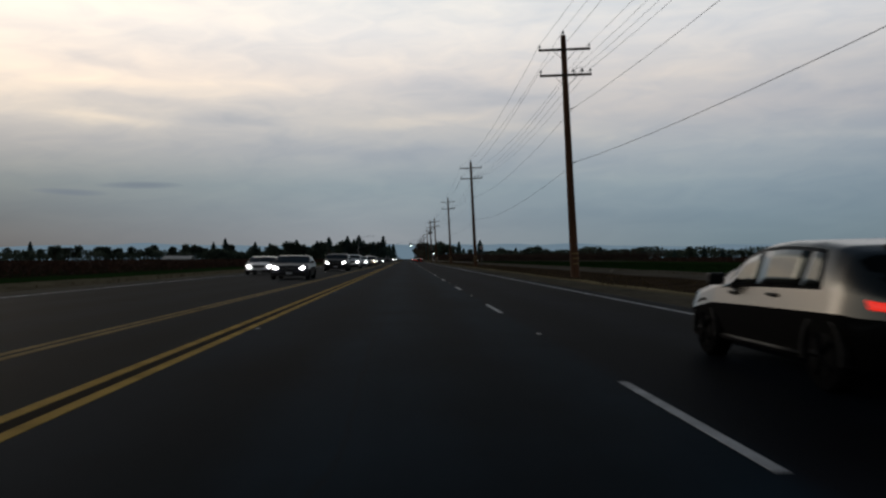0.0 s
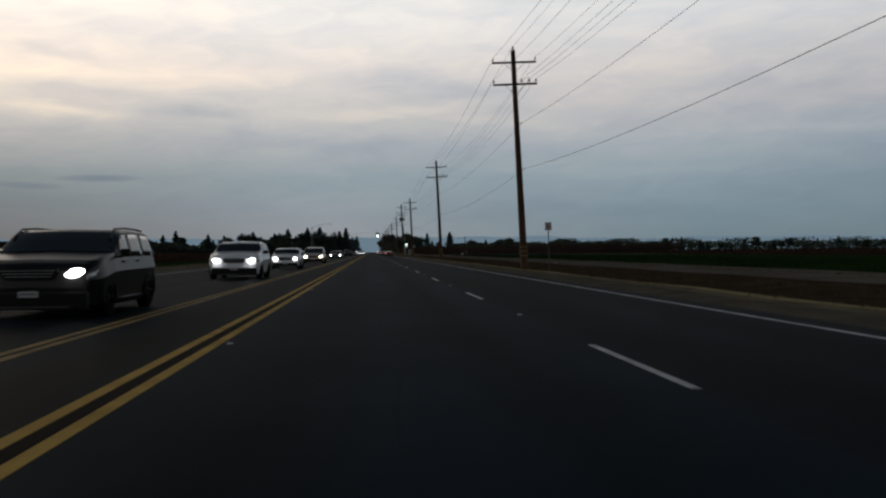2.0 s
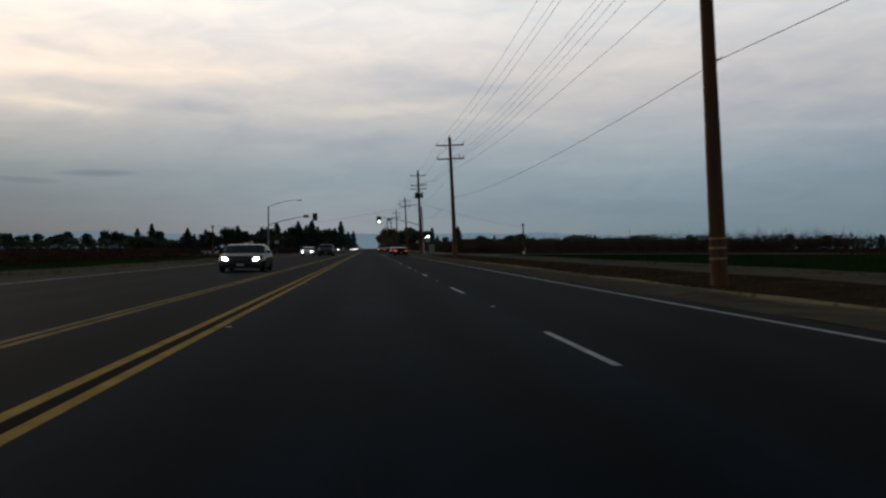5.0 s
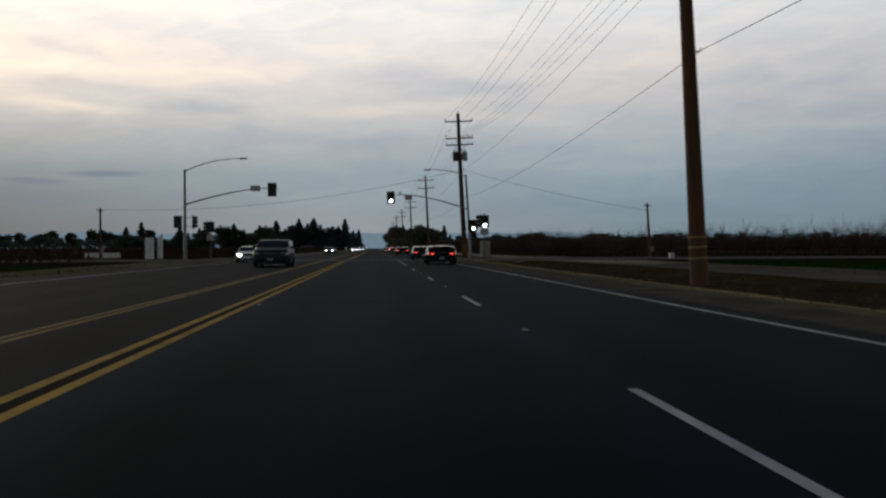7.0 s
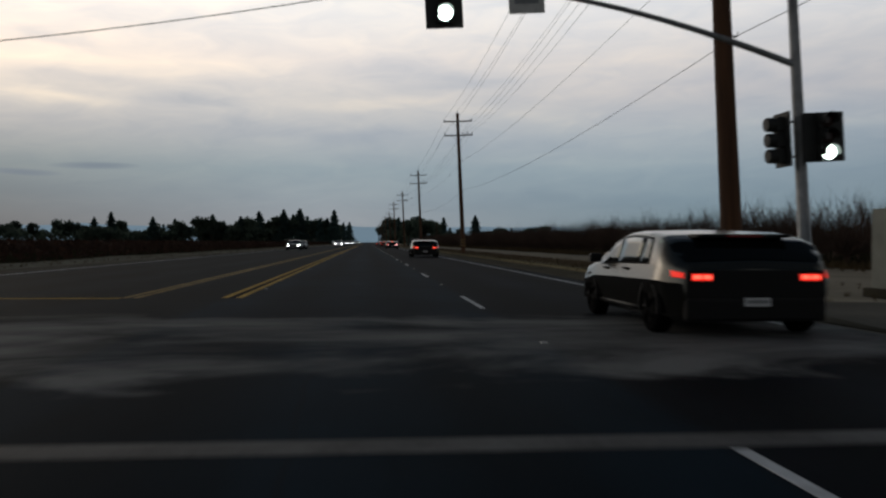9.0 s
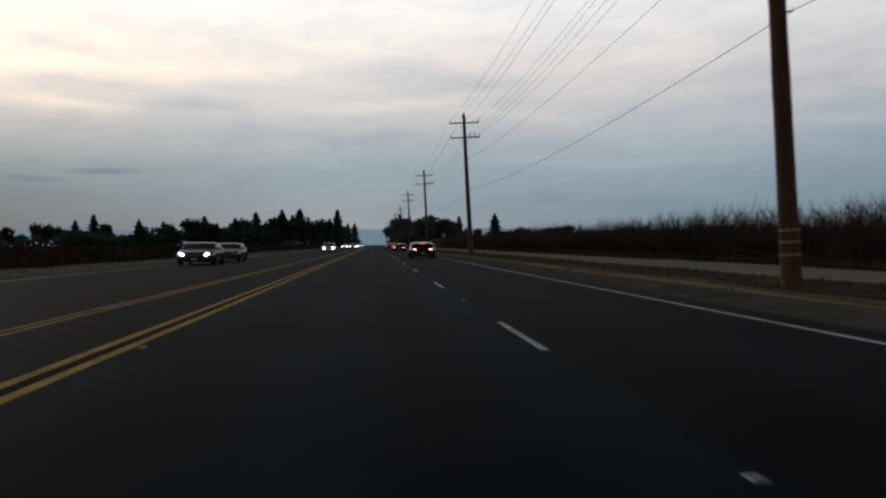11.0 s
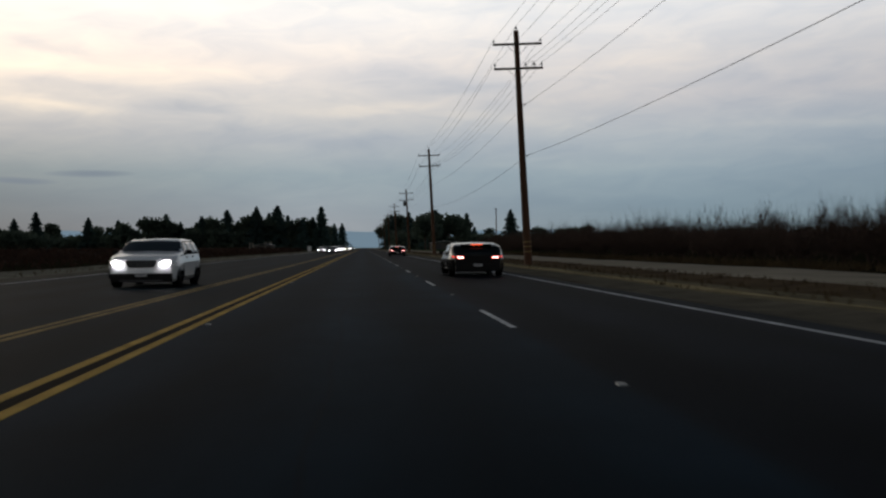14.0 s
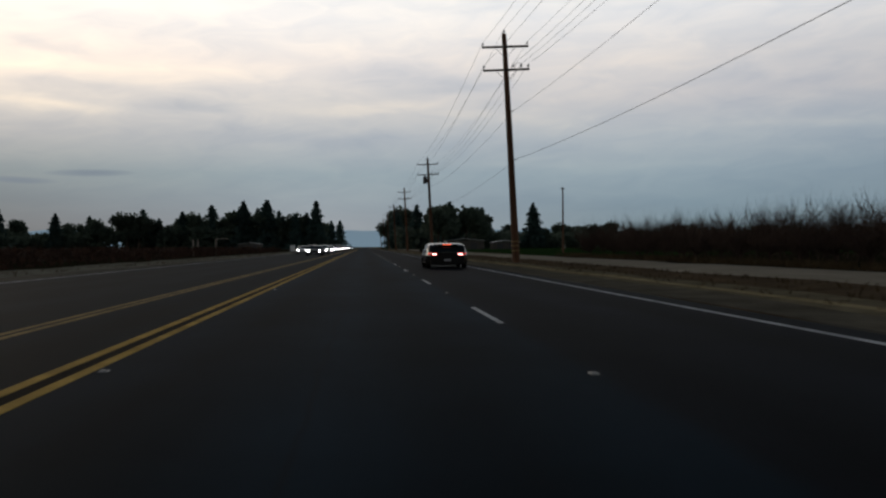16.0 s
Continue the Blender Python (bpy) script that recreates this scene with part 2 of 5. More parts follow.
def asphalt_mat():
    """Old asphalt: aggregate grain, long darker wheel paths, seams, and dust carried over the junction."""
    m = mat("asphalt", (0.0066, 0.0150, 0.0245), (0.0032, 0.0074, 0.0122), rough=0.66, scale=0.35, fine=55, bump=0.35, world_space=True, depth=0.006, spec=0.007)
    t = m.node_tree
    p = t.nodes["Principled BSDF"]
    c = p.inputs["Base Color"].links[0].from_socket
    g = t.nodes.new("ShaderNodeNewGeometry")
    s = t.nodes.new("ShaderNodeSeparateXYZ")
    t.links.new(g.outputs["Position"], s.inputs[0])
    X, Y, _ = s.outputs
    lane = mth(t, "COSINE", mth(t, "MULTIPLY", mth(t, "ADD", X, 2.3), 2 * math.pi / 2.1))
    drift = noise_of(t, xyz(t, X, mth(t, "MULTIPLY", Y, 0.04), 0.0), 0.8, 4)
    k = mth(t, "ADD", 0.93, mth(t, "MULTIPLY", mth(t, "MULTIPLY", lane, drift), 0.6))
    c = mixc(t, 1.0, c, xyz(t, k, k, k), "MULTIPLY")
    # the far half of the road is older, paler and browner
    older = mth(t, "MULTIPLY", mth(t, "SUBTRACT", -4.6, X, clamp=True), 6.0, clamp=True)
    c = mixc(t, older, c, mixc(t, 1.0, c, (1.08, 0.88, 0.72), "MULTIPLY"))
    # the outer lane is coloured darker and redder, the inner one colder
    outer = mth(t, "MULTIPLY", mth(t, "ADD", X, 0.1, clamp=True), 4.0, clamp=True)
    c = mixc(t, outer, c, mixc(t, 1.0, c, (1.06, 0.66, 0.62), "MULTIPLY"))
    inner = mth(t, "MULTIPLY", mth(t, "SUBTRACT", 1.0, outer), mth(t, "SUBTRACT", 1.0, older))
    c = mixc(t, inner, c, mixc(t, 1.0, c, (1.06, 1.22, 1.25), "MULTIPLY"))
    # long patches and tar-filled seams
    blot = noise_of(t, xyz(t, mth(t, "MULTIPLY", X, 0.55), mth(t, "MULTIPLY", Y, 0.09), 2.0), 1.0, 5, 0.6, 0.4)
    k = mth(t, "ADD", 0.05, mth(t, "MULTIPLY", blot, 1.9))
    c = mixc(t, 1.0, c, xyz(t, k, k, k), "MULTIPLY")
    wig = mth(t, "MULTIPLY", mth(t, "SUBTRACT", noise_of(t, xyz(t, 0.0, Y, 0.0), 0.25, 3), 0.5), 0.5)
    seam = mth(t, "SUBTRACT", 1.0, mth(t, "MULTIPLY", mth(t, "ABSOLUTE", mth(t, "SUBTRACT", mth(t, "ADD", X, wig), -2.35)), 26.0), clamp=True)
    c = mixc(t, mth(t, "MULTIPLY", seam, 0.35), c, (0.010, 0.010, 0.011))
    # pale tracked-out dust on the crossing street
    n = noise_of(t, xyz(t, mth(t, "MULTIPLY", X, 0.6), Y, 4.0), 0.55, 5, 0.6, 0.5)
    band = mth(t, "SUBTRACT", 1.0, mth(t, "DIVIDE", mth(t, "ABSOLUTE", mth(t, "SUBTRACT", mth(t, "ADD", Y, mth(t, "MULTIPLY", mth(t, "SUBTRACT", n, 0.5), 7.0)), 305.8)), 3.2), clamp=True)
    band = mth(t, "MULTIPLY", mth(t, "MINIMUM", mth(t, "MULTIPLY", band, 3.0), 1.0), mth(t, "MULTIPLY", mth(t, "SUBTRACT", n, 0.34, clamp=True), 3.4, clamp=True))
    c = mixc(t, band, c, (0.20, 0.20, 0.197))
    t.links.new(c, p.inputs["Base Color"])
    return m


def wood_mat(name, col, col2):
    return mat(name, col, col2, rough=0.85, scale=1.4, fine=22, bump=0.5, stretch=(3, 3, 0.22), jitter=0.2)


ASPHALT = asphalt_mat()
SHOULDER = mat("shoulder_asphalt", (0.07852, 0.06961, 0.05085), (0.03979, 0.03623, 0.02842), rough=0.8, scale=0.5, fine=40, bump=0.4, world_space=True, spec=0.01)
GROUND_L = mat("dark_field_soil", (0.0325, 0.0299, 0.0169), (0.0143, 0.01235, 0.0078), rough=0.95, scale=0.08, fine=1.7, bump=0.7, world_space=True, depth=0.08, spec=0.0)
GREEN = mat("green_crop", (0.0255, 0.0540, 0.0155), (0.0125, 0.0270, 0.0085), rough=0.95, scale=0.12, fine=2.2, bump=0.7, world_space=True, depth=0.08, spec=0.0)
DIRT = mat("pale_dirt", (0.36, 0.32, 0.26), (0.23, 0.205, 0.16), rough=0.95, scale=0.4, fine=5, bump=0.6, world_space=True, depth=0.04, spec=0.0)
VERGE = mat("verge_dirt", (0.20, 0.173, 0.118), (0.105, 0.09, 0.06), rough=0.95, scale=0.7, fine=6, bump=0.7, world_space=True, depth=0.05, spec=0.0)
PALE_VERGE = mat("pale_left_verge", (0.26, 0.245, 0.20), (0.14, 0.13, 0.10), rough=0.95, scale=0.6, fine=6, bump=0.7, world_space=True, depth=0.05, spec=0.0)
DRY_GRASS = mat("dry_grass_edge", (0.36, 0.30, 0.18), (0.22, 0.18, 0.10), rough=0.95, scale=0.9, fine=7, bump=0.7, world_space=True, depth=0.05, spec=0.0)
DARK_DIRT = mat("dark_track_dirt", (0.17, 0.152, 0.125), (0.085, 0.076, 0.062), rough=0.95, scale=0.25, fine=4, bump=0.6, world_space=True, depth=0.04, spec=0.0)
BROWN_BANK = mat("brown_bank_soil", (0.125, 0.094, 0.062), (0.06, 0.045, 0.03), rough=0.95, scale=0.6, fine=5, bump=0.7, world_space=True, depth=0.05, spec=0.0)
GRAVEL = mat("dusty_gravel_shoulder", (0.155, 0.14, 0.11), (0.078, 0.071, 0.056), rough=0.95, scale=0.8, fine=14, bump=0.7, world_space=True, depth=0.03, spec=0.0)
DITCH = mat("ditch_soil", (0.075, 0.055, 0.038), (0.032, 0.024, 0.016), rough=0.97, scale=0.6, fine=5, bump=0.7, world_space=True, depth=0.06, spec=0.0)
DUSTY = mat("dusty_side_asphalt", (0.20, 0.188, 0.165), (0.115, 0.108, 0.095), rough=0.9, scale=0.35, fine=9, bump=0.5, world_space=True, depth=0.02, spec=0.0)
WORN_LINE = mat("worn_white_paint", (0.1148, 0.1148, 0.1181), (0.02025, 0.02025, 0.0216), rough=0.7, scale=1.1, fine=18, bump=0.2, world_space=True, spec=0.1)
WHITE_LINE = mat("white_road_paint", (0.66, 0.69, 0.73), (0.30, 0.31, 0.33), rough=0.7, scale=1.8, fine=26, bump=0.2, world_space=True, spec=0.03)
EDGE_LINE = mat("dull_white_edge_paint", (0.60, 0.62, 0.65), (0.26, 0.27, 0.285), rough=0.7, scale=1.3, fine=22, bump=0.2, world_space=True, spec=0.03)
YELLOW_LINE = mat("yellow_road_paint", (0.68, 0.43, 0.10), (0.34, 0.21, 0.045), rough=0.75, scale=1.5, fine=24, bump=0.2, world_space=True, spec=0.02)
WORN_YELLOW = mat("worn_yellow_paint", (0.42, 0.285, 0.11), (0.18, 0.125, 0.052), rough=0.75, scale=1.2, fine=20, bump=0.2, world_space=True, spec=0.02)
MARKER = mat("marker_ceramic", (0.3696, 0.3696, 0.345), (0.2464, 0.2464, 0.2341), rough=0.35, scale=8, bump=0.05)
POLE = wood_mat("weathered_pole_wood", (0.135, 0.057, 0.022), (0.048, 0.020, 0.008))
GATE_WOOD = wood_mat("bleached_gate_wood", (0.36, 0.32, 0.26), (0.19, 0.165, 0.135))
ARM = wood_mat("crossarm_wood", (0.0672, 0.0532, 0.04032), (0.0336, 0.02576, 0.0196))
PORCELAIN = mat("porcelain", (0.22, 0.23, 0.24), rough=0.25, scale=12, bump=0.0)
STEEL = mat("galvanised_steel", (0.27, 0.2775, 0.285), (0.18, 0.1875, 0.195), rough=0.5, metal=0.7, scale=4, fine=30, bump=0.08)
POST_GREY = mat("weathered_grey_post", (0.10, 0.105, 0.11), (0.06, 0.063, 0.066), rough=0.65, scale=4, fine=30, bump=0.05)
DARK_STEEL = mat("dark_hardware", (0.07, 0.07, 0.075), rough=0.6, metal=0.5, scale=6, bump=0.1)
CABLE = mat("cable_sheath", (0.077, 0.077, 0.0814), rough=0.6, scale=2, bump=0.0)
TANK = mat("transformer_paint", (0.50, 0.52, 0.53), (0.22, 0.23, 0.24), rough=0.5, scale=4, bump=0.05)
BAND = mat("yellow_band", (0.36, 0.25, 0.075), (0.17, 0.12, 0.04), rough=0.5, scale=6, bump=0.05)
SIGNAL_BLACK = mat("signal_black_paint", (0.012, 0.014, 0.013), (0.008, 0.009, 0.009), rough=0.6, scale=6, bump=0.05)
SIGN_WHITE = mat("sign_white", (0.62, 0.62, 0.60), (0.45, 0.45, 0.44), rough=0.5, scale=4, bump=0.02)
SIGN_BACK = mat("sign_aluminium", (0.42, 0.43, 0.44), (0.30, 0.31, 0.32), rough=0.45, metal=0.6, scale=4, bump=0.03)
SIGN_INK = mat("sign_ink", (0.26, 0.27, 0.29), rough=0.6, scale=6, bump=0.0)
SIGN_RED = mat("sign_red_ink", (0.36, 0.06, 0.05), rough=0.6, scale=6, bump=0.0)
GREEN_LAMP = mat("green_signal_lens", (0.3, 0.8, 0.6), rough=0.3, bump=0.0, emit=(0.80, 1.0, 0.90), power=9.0)
DEAD_LAMP = mat("dark_signal_lens", (0.03, 0.012, 0.01), rough=0.25, bump=0.0)
CABINET = mat("cabinet_paint", (0.28, 0.28, 0.238), (0.196, 0.196, 0.168), rough=0.55, scale=2, fine=18, bump=0.05)
ENCLOSURE = mat("enclosure_paint", (0.80, 0.81, 0.80), (0.62, 0.63, 0.62), rough=0.6, scale=1.5, fine=14, bump=0.08)
BARK = mat("tree_bark", (0.085, 0.062, 0.045), (0.04, 0.03, 0.022), rough=0.95, scale=3, fine=20, bump=0.6)
CONIFER = mat("conifer_needles", (0.075, 0.125, 0.112), (0.033, 0.058, 0.055), rough=0.9, scale=0.35, fine=4, bump=0.0, jitter=0.3, spec=0.2, leaf=0.35)
BROADLEAF = mat("broadleaf_foliage", (0.09996, 0.1322, 0.0961), (0.0457, 0.06272, 0.04928), rough=0.9, scale=0.3, fine=4, bump=0.0, jitter=0.3, spec=0.2, leaf=0.35)
TWIG = mat("bare_twigs", (0.09793, 0.06403, 0.04972), (0.03767, 0.02561, 0.02034), rough=0.95, scale=0.3, fine=6, bump=0.0, jitter=0.2, spec=0.2)
VINE = mat("dormant_vines", (0.07452, 0.0414, 0.02932), (0.02794, 0.01656, 0.01242), rough=0.95, scale=0.15, fine=3, bump=0.0, spec=0.2, leaf=0.3)
WEED = mat("dry_weeds", (0.125, 0.086, 0.044), (0.055, 0.040, 0.0195), rough=0.95, scale=0.6, fine=5, bump=0.0, spec=0.2)
SHED_WALL = mat("shed_wall", (0.088, 0.08, 0.068), rough=0.85, scale=0.6, fine=8, bump=0.2)
SHED_ROOF = mat("shed_metal_roof", (0.55, 0.555, 0.55), (0.42, 0.425, 0.425), rough=0.45, metal=0.3, scale=0.5, fine=6, bump=0.1)
# distance haze is put into the hills' colour and a faint emission
HILL = mat("haze_glow_hills", (0.06, 0.085, 0.11), (0.05, 0.075, 0.10), rough=1.0, scale=0.002, fine=0.02, bump=0.0, world_space=True, spec=0.0, emit=(0.165, 0.238, 0.300), power=0.85)
# tyre and rim colours are sunk to black to hold the wheels' shade
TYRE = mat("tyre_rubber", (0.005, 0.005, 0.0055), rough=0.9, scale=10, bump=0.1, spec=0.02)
RIM = mat("shaded_rim", (0.004, 0.004, 0.0045), rough=0.6, metal=0.0, scale=10, bump=0.0, spec=0.04)
# black trim; also painted shade on lower car fronts and the hatchback's tail
TRIM = mat("black_plastic_and_shade", (0.006, 0.006, 0.0065), rough=0.5, scale=20, bump=0.05, spec=0.2)
GLASS = mat("tinted_window", (0.010, 0.012, 0.013), (0.008, 0.009, 0.010), rough=0.05, scale=2, fine=5, bump=0.0, spec=0.8)
# window glass darkened in colour and gloss for the hatchback's shaded tail
SHADED_GLASS = mat("shaded_rear_glass", (0.004, 0.005, 0.005), (0.003, 0.004, 0.004), rough=0.08, scale=2, fine=5, bump=0.0, spec=0.12)
PLATE = mat("number_plate", (0.55, 0.56, 0.57), (0.45, 0.46, 0.47), rough=0.5, bump=0.0)
HEAD_ON = mat("lit_headlight", (0.9, 0.9, 0.9), rough=0.2, bump=0.0, emit=(1.0, 0.95, 0.97), power=15.0)
HEAD_OFF = mat("headlight_glass", (0.35, 0.36, 0.37), rough=0.08, metal=0.5, bump=0.0)
TAIL_ON = mat("lit_tail_lamp", (0.5, 0.02, 0.015), rough=0.25, bump=0.0, emit=(1.0, 0.035, 0.02), power=0.75)
TAIL_CORE = mat("lit_brake_bulb", (0.6, 0.05, 0.03), rough=0.3, bump=0.0, emit=(1.0, 0.42, 0.40), power=9.0)
TAIL_BULB = mat("lit_tail_bulb", (0.6, 0.05, 0.03), rough=0.3, bump=0.0, emit=(1.0, 0.10, 0.06), power=2.2)
BRAKE_ON = mat("lit_brake_light", (0.5, 0.03, 0.015), rough=0.25, bump=0.0, emit=(1.0, 0.09, 0.02), power=1.6)
SIDE_GLASS = mat("reflective_tinted_window", (0.095, 0.10, 0.088), (0.08, 0.085, 0.076), rough=0.06, metal=0.85, scale=2, fine=5, bump=0.0)
WARM_HEAD = mat("warm_lit_headlight", (0.9, 0.85, 0.75), rough=0.2, bump=0.0, emit=(1.0, 0.86, 0.70), power=16.0)
TAIL_OFF = mat("tail_lamp", (0.22, 0.012, 0.010), rough=0.2, bump=0.0)


def paint(name, col, metal=0.4, rough=0.32, coat=0.5, spec=0.5):
    return mat(name, col, tuple(c * 0.93 for c in col), rough=rough, metal=metal, scale=1.2, fine=160, bump=0.0, coat=coat, spec=spec)


# ---- builders ----
def part(name, bm, material, parent=None, label="", smooth=False):
    """Links a bmesh as one mesh object under a thing or a part."""
    me = bpy.data.meshes.new(name)
    bm.normal_update()
    if smooth:
        for f in bm.faces:
            f.smooth = True
    bm.to_mesh(me)
    bm.free()
    me.materials.append(material)
    ob = new(name, me)
    if parent is not None:
        ob.parent = parent
    if label:
        ob["label"] = label
    return ob


def empty(name, label, category, group="", kind="", m=None):
    e = new(name)
    e.empty_display_size = 0.2
    if m is not None:
        e.matrix_basis = m
    return tagged(e, label, category, group, kind)


def box(bm, x0, x1, y0, y1, z0, z1, bevel=0.0, m=None):
    vs = [bm.verts.new((x, y, z)) for x in (x0, x1) for y in (y0, y1) for z in (z0, z1)]
    fs = [bm.faces.new([vs[i] for i in f]) for f in ((0, 1, 3, 2), (4, 6, 7, 5), (0, 4, 5, 1), (2, 3, 7, 6), (0, 2, 6, 4), (1, 5, 7, 3))]
    if m is not None:
        bmesh.ops.transform(bm, matrix=m, verts=vs)
    if bevel:
        es = {e for f in fs for e in f.edges}
        bmesh.ops.bevel(bm, geom=list(es), offset=bevel, segments=2, affect="EDGES", profile=0.6)
    return vs


def tube(bm, pts, radii, n=8, cap=True):
    """A tapered round bar through points."""
    pts = [Vector(p) for p in pts]
    rings = []
    for i, p in enumerate(pts):
        way = (pts[min(i + 1, len(pts) - 1)] - pts[max(i - 1, 0)]).normalized()
        side = way.cross(Vector((0, 0, 1)) if abs(way.z) < 0.9 else Vector((1, 0, 0))).normalized()
        up = side.cross(way)
        r = radii[i] if isinstance(radii, (list, tuple)) else radii
        rings.append([bm.verts.new(p + r * (math.cos(2 * math.pi * k / n) * side + math.sin(2 * math.pi * k / n) * up)) for k in range(n)])
    for a, b in zip(rings, rings[1:]):
        for k in range(n):
            bm.faces.new((a[k], a[(k + 1) % n], b[(k + 1) % n], b[k]))
    if cap:
        bm.faces.new(rings[0])
        bm.faces.new(rings[-1][::-1])
    return rings


def disc(bm, centre, axis, radius, thick, n=16, dome=0.0):
    c, a = Vector(centre), Vector(axis).normalized()
    rr = [(0, radius), (thick * 0.8, radius), (thick, radius * 0.92)]
    if dome:
        rr.append((thick + dome, radius * 0.5))
    tube(bm, [c + a * d for d, _ in rr], [r for _, r in rr], n)


def from_lists(name, verts, faces, material, parent=None, label=""):
    me = bpy.data.meshes.new(name)
    me.from_pydata(verts, [], faces)
    me.materials.append(material)
    ob = new(name, me)
    if parent is not None:
        ob.parent = parent
    if label:
        ob["label"] = label
    return ob


# ---- the ground: one sheet with fields, verges, ditch and dirt track ----
rng = random.Random(11)
COLS = [(-4500, 0.0), (-900, 0.0), (-200, 0.0), (-80, 0.0), (-50, 0.02), (-34, 0.02), (-26, 0.0), (-21, 0.02), (-19.2, 0.06), (-18.2, 0.05), (-17.2, 0.02), (-16.3, -0.03),
        (-15.6, -0.16), (4.15, -0.16), (4.42, -0.02), (5.2, 0.0), (5.85, 0.02), (6.22, 0.03), (6.6, 0.045), (7.2, 0.03), (8.0, 0.0), (8.8, -0.06), (9.6, -0.11), (10.2, -0.05), (10.8, 0.03),
        (12.2, 0.07), (14.5, 0.06), (16.6, 0.03), (17.8, 0.06), (19.6, 0.05), (24, 0.05), (40, 0.05), (80, 0.0), (200, 0.0), (900, 0.0), (4500, 0.0)]
YS = [-300, -120] + [-60 + 5 * i for i in range(181)] + [860, 960, 1100, 1400, 2000, 3200, 4600]
verts, faces, slots = [], [], []
for y in YS:
    for x, z in COLS:
        rough_here = 0.035 if (6 < abs(x + 5) - 0 and abs(x) < 60 and not -15.7 < x < 4.3) else 0.0
        wob = rng.uniform(-0.22, 0.22) if (-20 < x < -16 or 7.5 < x < 18) else rng.uniform(-0.06, 0.06) if 4.3 < x < 7.5 else 0.0
        verts.append((x + wob, y, z + (rng.uniform(-1, 1) * rough_here if -60 <= y <= 845 else 0.0)))
nc = len(COLS)
GROUND_SLOTS = [GROUND_L, VERGE, DITCH, DIRT, GREEN, PALE_VERGE, DRY_GRASS, DARK_DIRT, BROWN_BANK, GRAVEL]
for j in range(len(YS) - 1):
    ym = (YS[j] + YS[j + 1]) / 2
    for i in range(nc - 1):
        xm = (COLS[i][0] + COLS[i + 1][0]) / 2
        faces.append((j * nc + i, j * nc + i + 1, (j + 1) * nc + i + 1, (j + 1) * nc + i))
        if xm < -19.2:
            s = 4 if ym < 280 and xm > -30 else 0
        elif xm < -15.6:
            s = 5 if ym > 280 else 1
        elif xm < 4.4:
            s = 2
        elif xm < 5.85:
            s = 9
        elif xm < 6.22:
            s = 1
        elif xm < 6.6:
            s = 6
        elif xm < 13 and 293 < ym < 326:
            s = 3
        elif xm < 8.0:
            s = 1 if ym > 330 or xm < 6.9 else 2
        elif xm < (10.8 if ym > 330 else 12.2):
            s = 8 if ym > 330 else 2
        elif xm < (17 if ym > 330 else 19.6):
            s = 3 if ym > 280 else 7
        elif xm < 78:
            s = 4 if (ym < 286 or ym > 612) else 0
        else:
            s = 0 if ym < 600 else 4
        slots.append(s)
ground = from_lists("ground", verts, faces, GROUND_SLOTS[0])
for m in GROUND_SLOTS[1:]:
    ground.data.materials.append(m)
ground.data.polygons.foreach_set("material_index", slots)
tagged(ground, "flat farmland with dark soil, green crop and pale dirt track", "ground", kind="structure")

# the road: two lanes each way with a narrow painted median, and paved shoulders
ROAD_L, ROAD_R, CROSS0, CROSS1 = -14.3, 4.3, 296.6, 309.4
road = empty("road", "dark worn asphalt highway with two lanes each way", "road", kind="structure")


def slab(name, x0, x1, y0, y1, z, material, parent, label="", step=20.0, crown=0.0):
    bm = bmesh.new()
    n = max(1, int((y1 - y0) / step))
    rows = []
    for i in range(n + 1):
        y = y0 + (y1 - y0) * i / n
        rows.append([bm.verts.new((x, y, zz)) for x, zz in ((x0, z - 0.2), (x0, z), ((x0 + x1) / 2, z + crown), (x1, z), (x1, z - 0.2))])
    for a, b in zip(rows, rows[1:]):
        for k in range(4):
            bm.faces.new((a[k], a[k + 1], b[k + 1], b[k]))
    bm.faces.new(rows[0][::-1])
    bm.faces.new(rows[-1])
    return part(name, bm, material, parent, label)


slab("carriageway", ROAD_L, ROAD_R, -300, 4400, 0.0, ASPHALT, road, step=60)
slab("paved_shoulder", -15.9, ROAD_L, -300, CROSS0, -0.006, SHOULDER, road, "greyer dusty asphalt shoulder")
slab("paved_shoulder", -15.9, ROAD_L, CROSS1, 4400, -0.006, SHOULDER, road, "greyer dusty asphalt shoulder", 60)
slab("paved_shoulder", ROAD_R, 4.5, -300, CROSS0, -0.006, SHOULDER, road, "greyer dusty asphalt shoulder")
slab("paved_shoulder", ROAD_R, 4.5, CROSS1, 4400, -0.006, SHOULDER, road, "greyer dusty asphalt shoulder", 60)
side_road = empty("side_road", "narrow dusty asphalt road crossing the highway", "road", kind="structure")
for side, edge in ((-1, ROAD_L), (1, ROAD_R)):
    bm = bmesh.new()
    rows = []
    for out, z in ((0.0, -0.003), (1.2, 0.03), (4.0, 0.075), (12.0, 0.125), (60.0, 0.11), (200.0, 0.09), (420.0, 0.09)):
        x = edge + side * out
        flare = 2.6 * max(0.0, 1 - out / 5.0) ** 2
        rows.append([bm.verts.new((x, y, zz)) for y, zz in ((CROSS0 - flare, -0.3), (CROSS0 - flare, z), ((CROSS0 + CROSS1) / 2, z + (0.03 if out > 2 else 0.0)), (CROSS1 + flare, z), (CROSS1 + flare, -0.3))])
    for p, q in zip(rows, rows[1:]):
        for k in range(4):
            bm.faces.new((p[k], p[k + 1], q[k + 1], q[k]))
    bm.faces.new(rows[-1])
    bmesh.ops.recalc_face_normals(bm, faces=bm.faces[:])
    part("side_carriageway", bm, DUSTY, side_road)


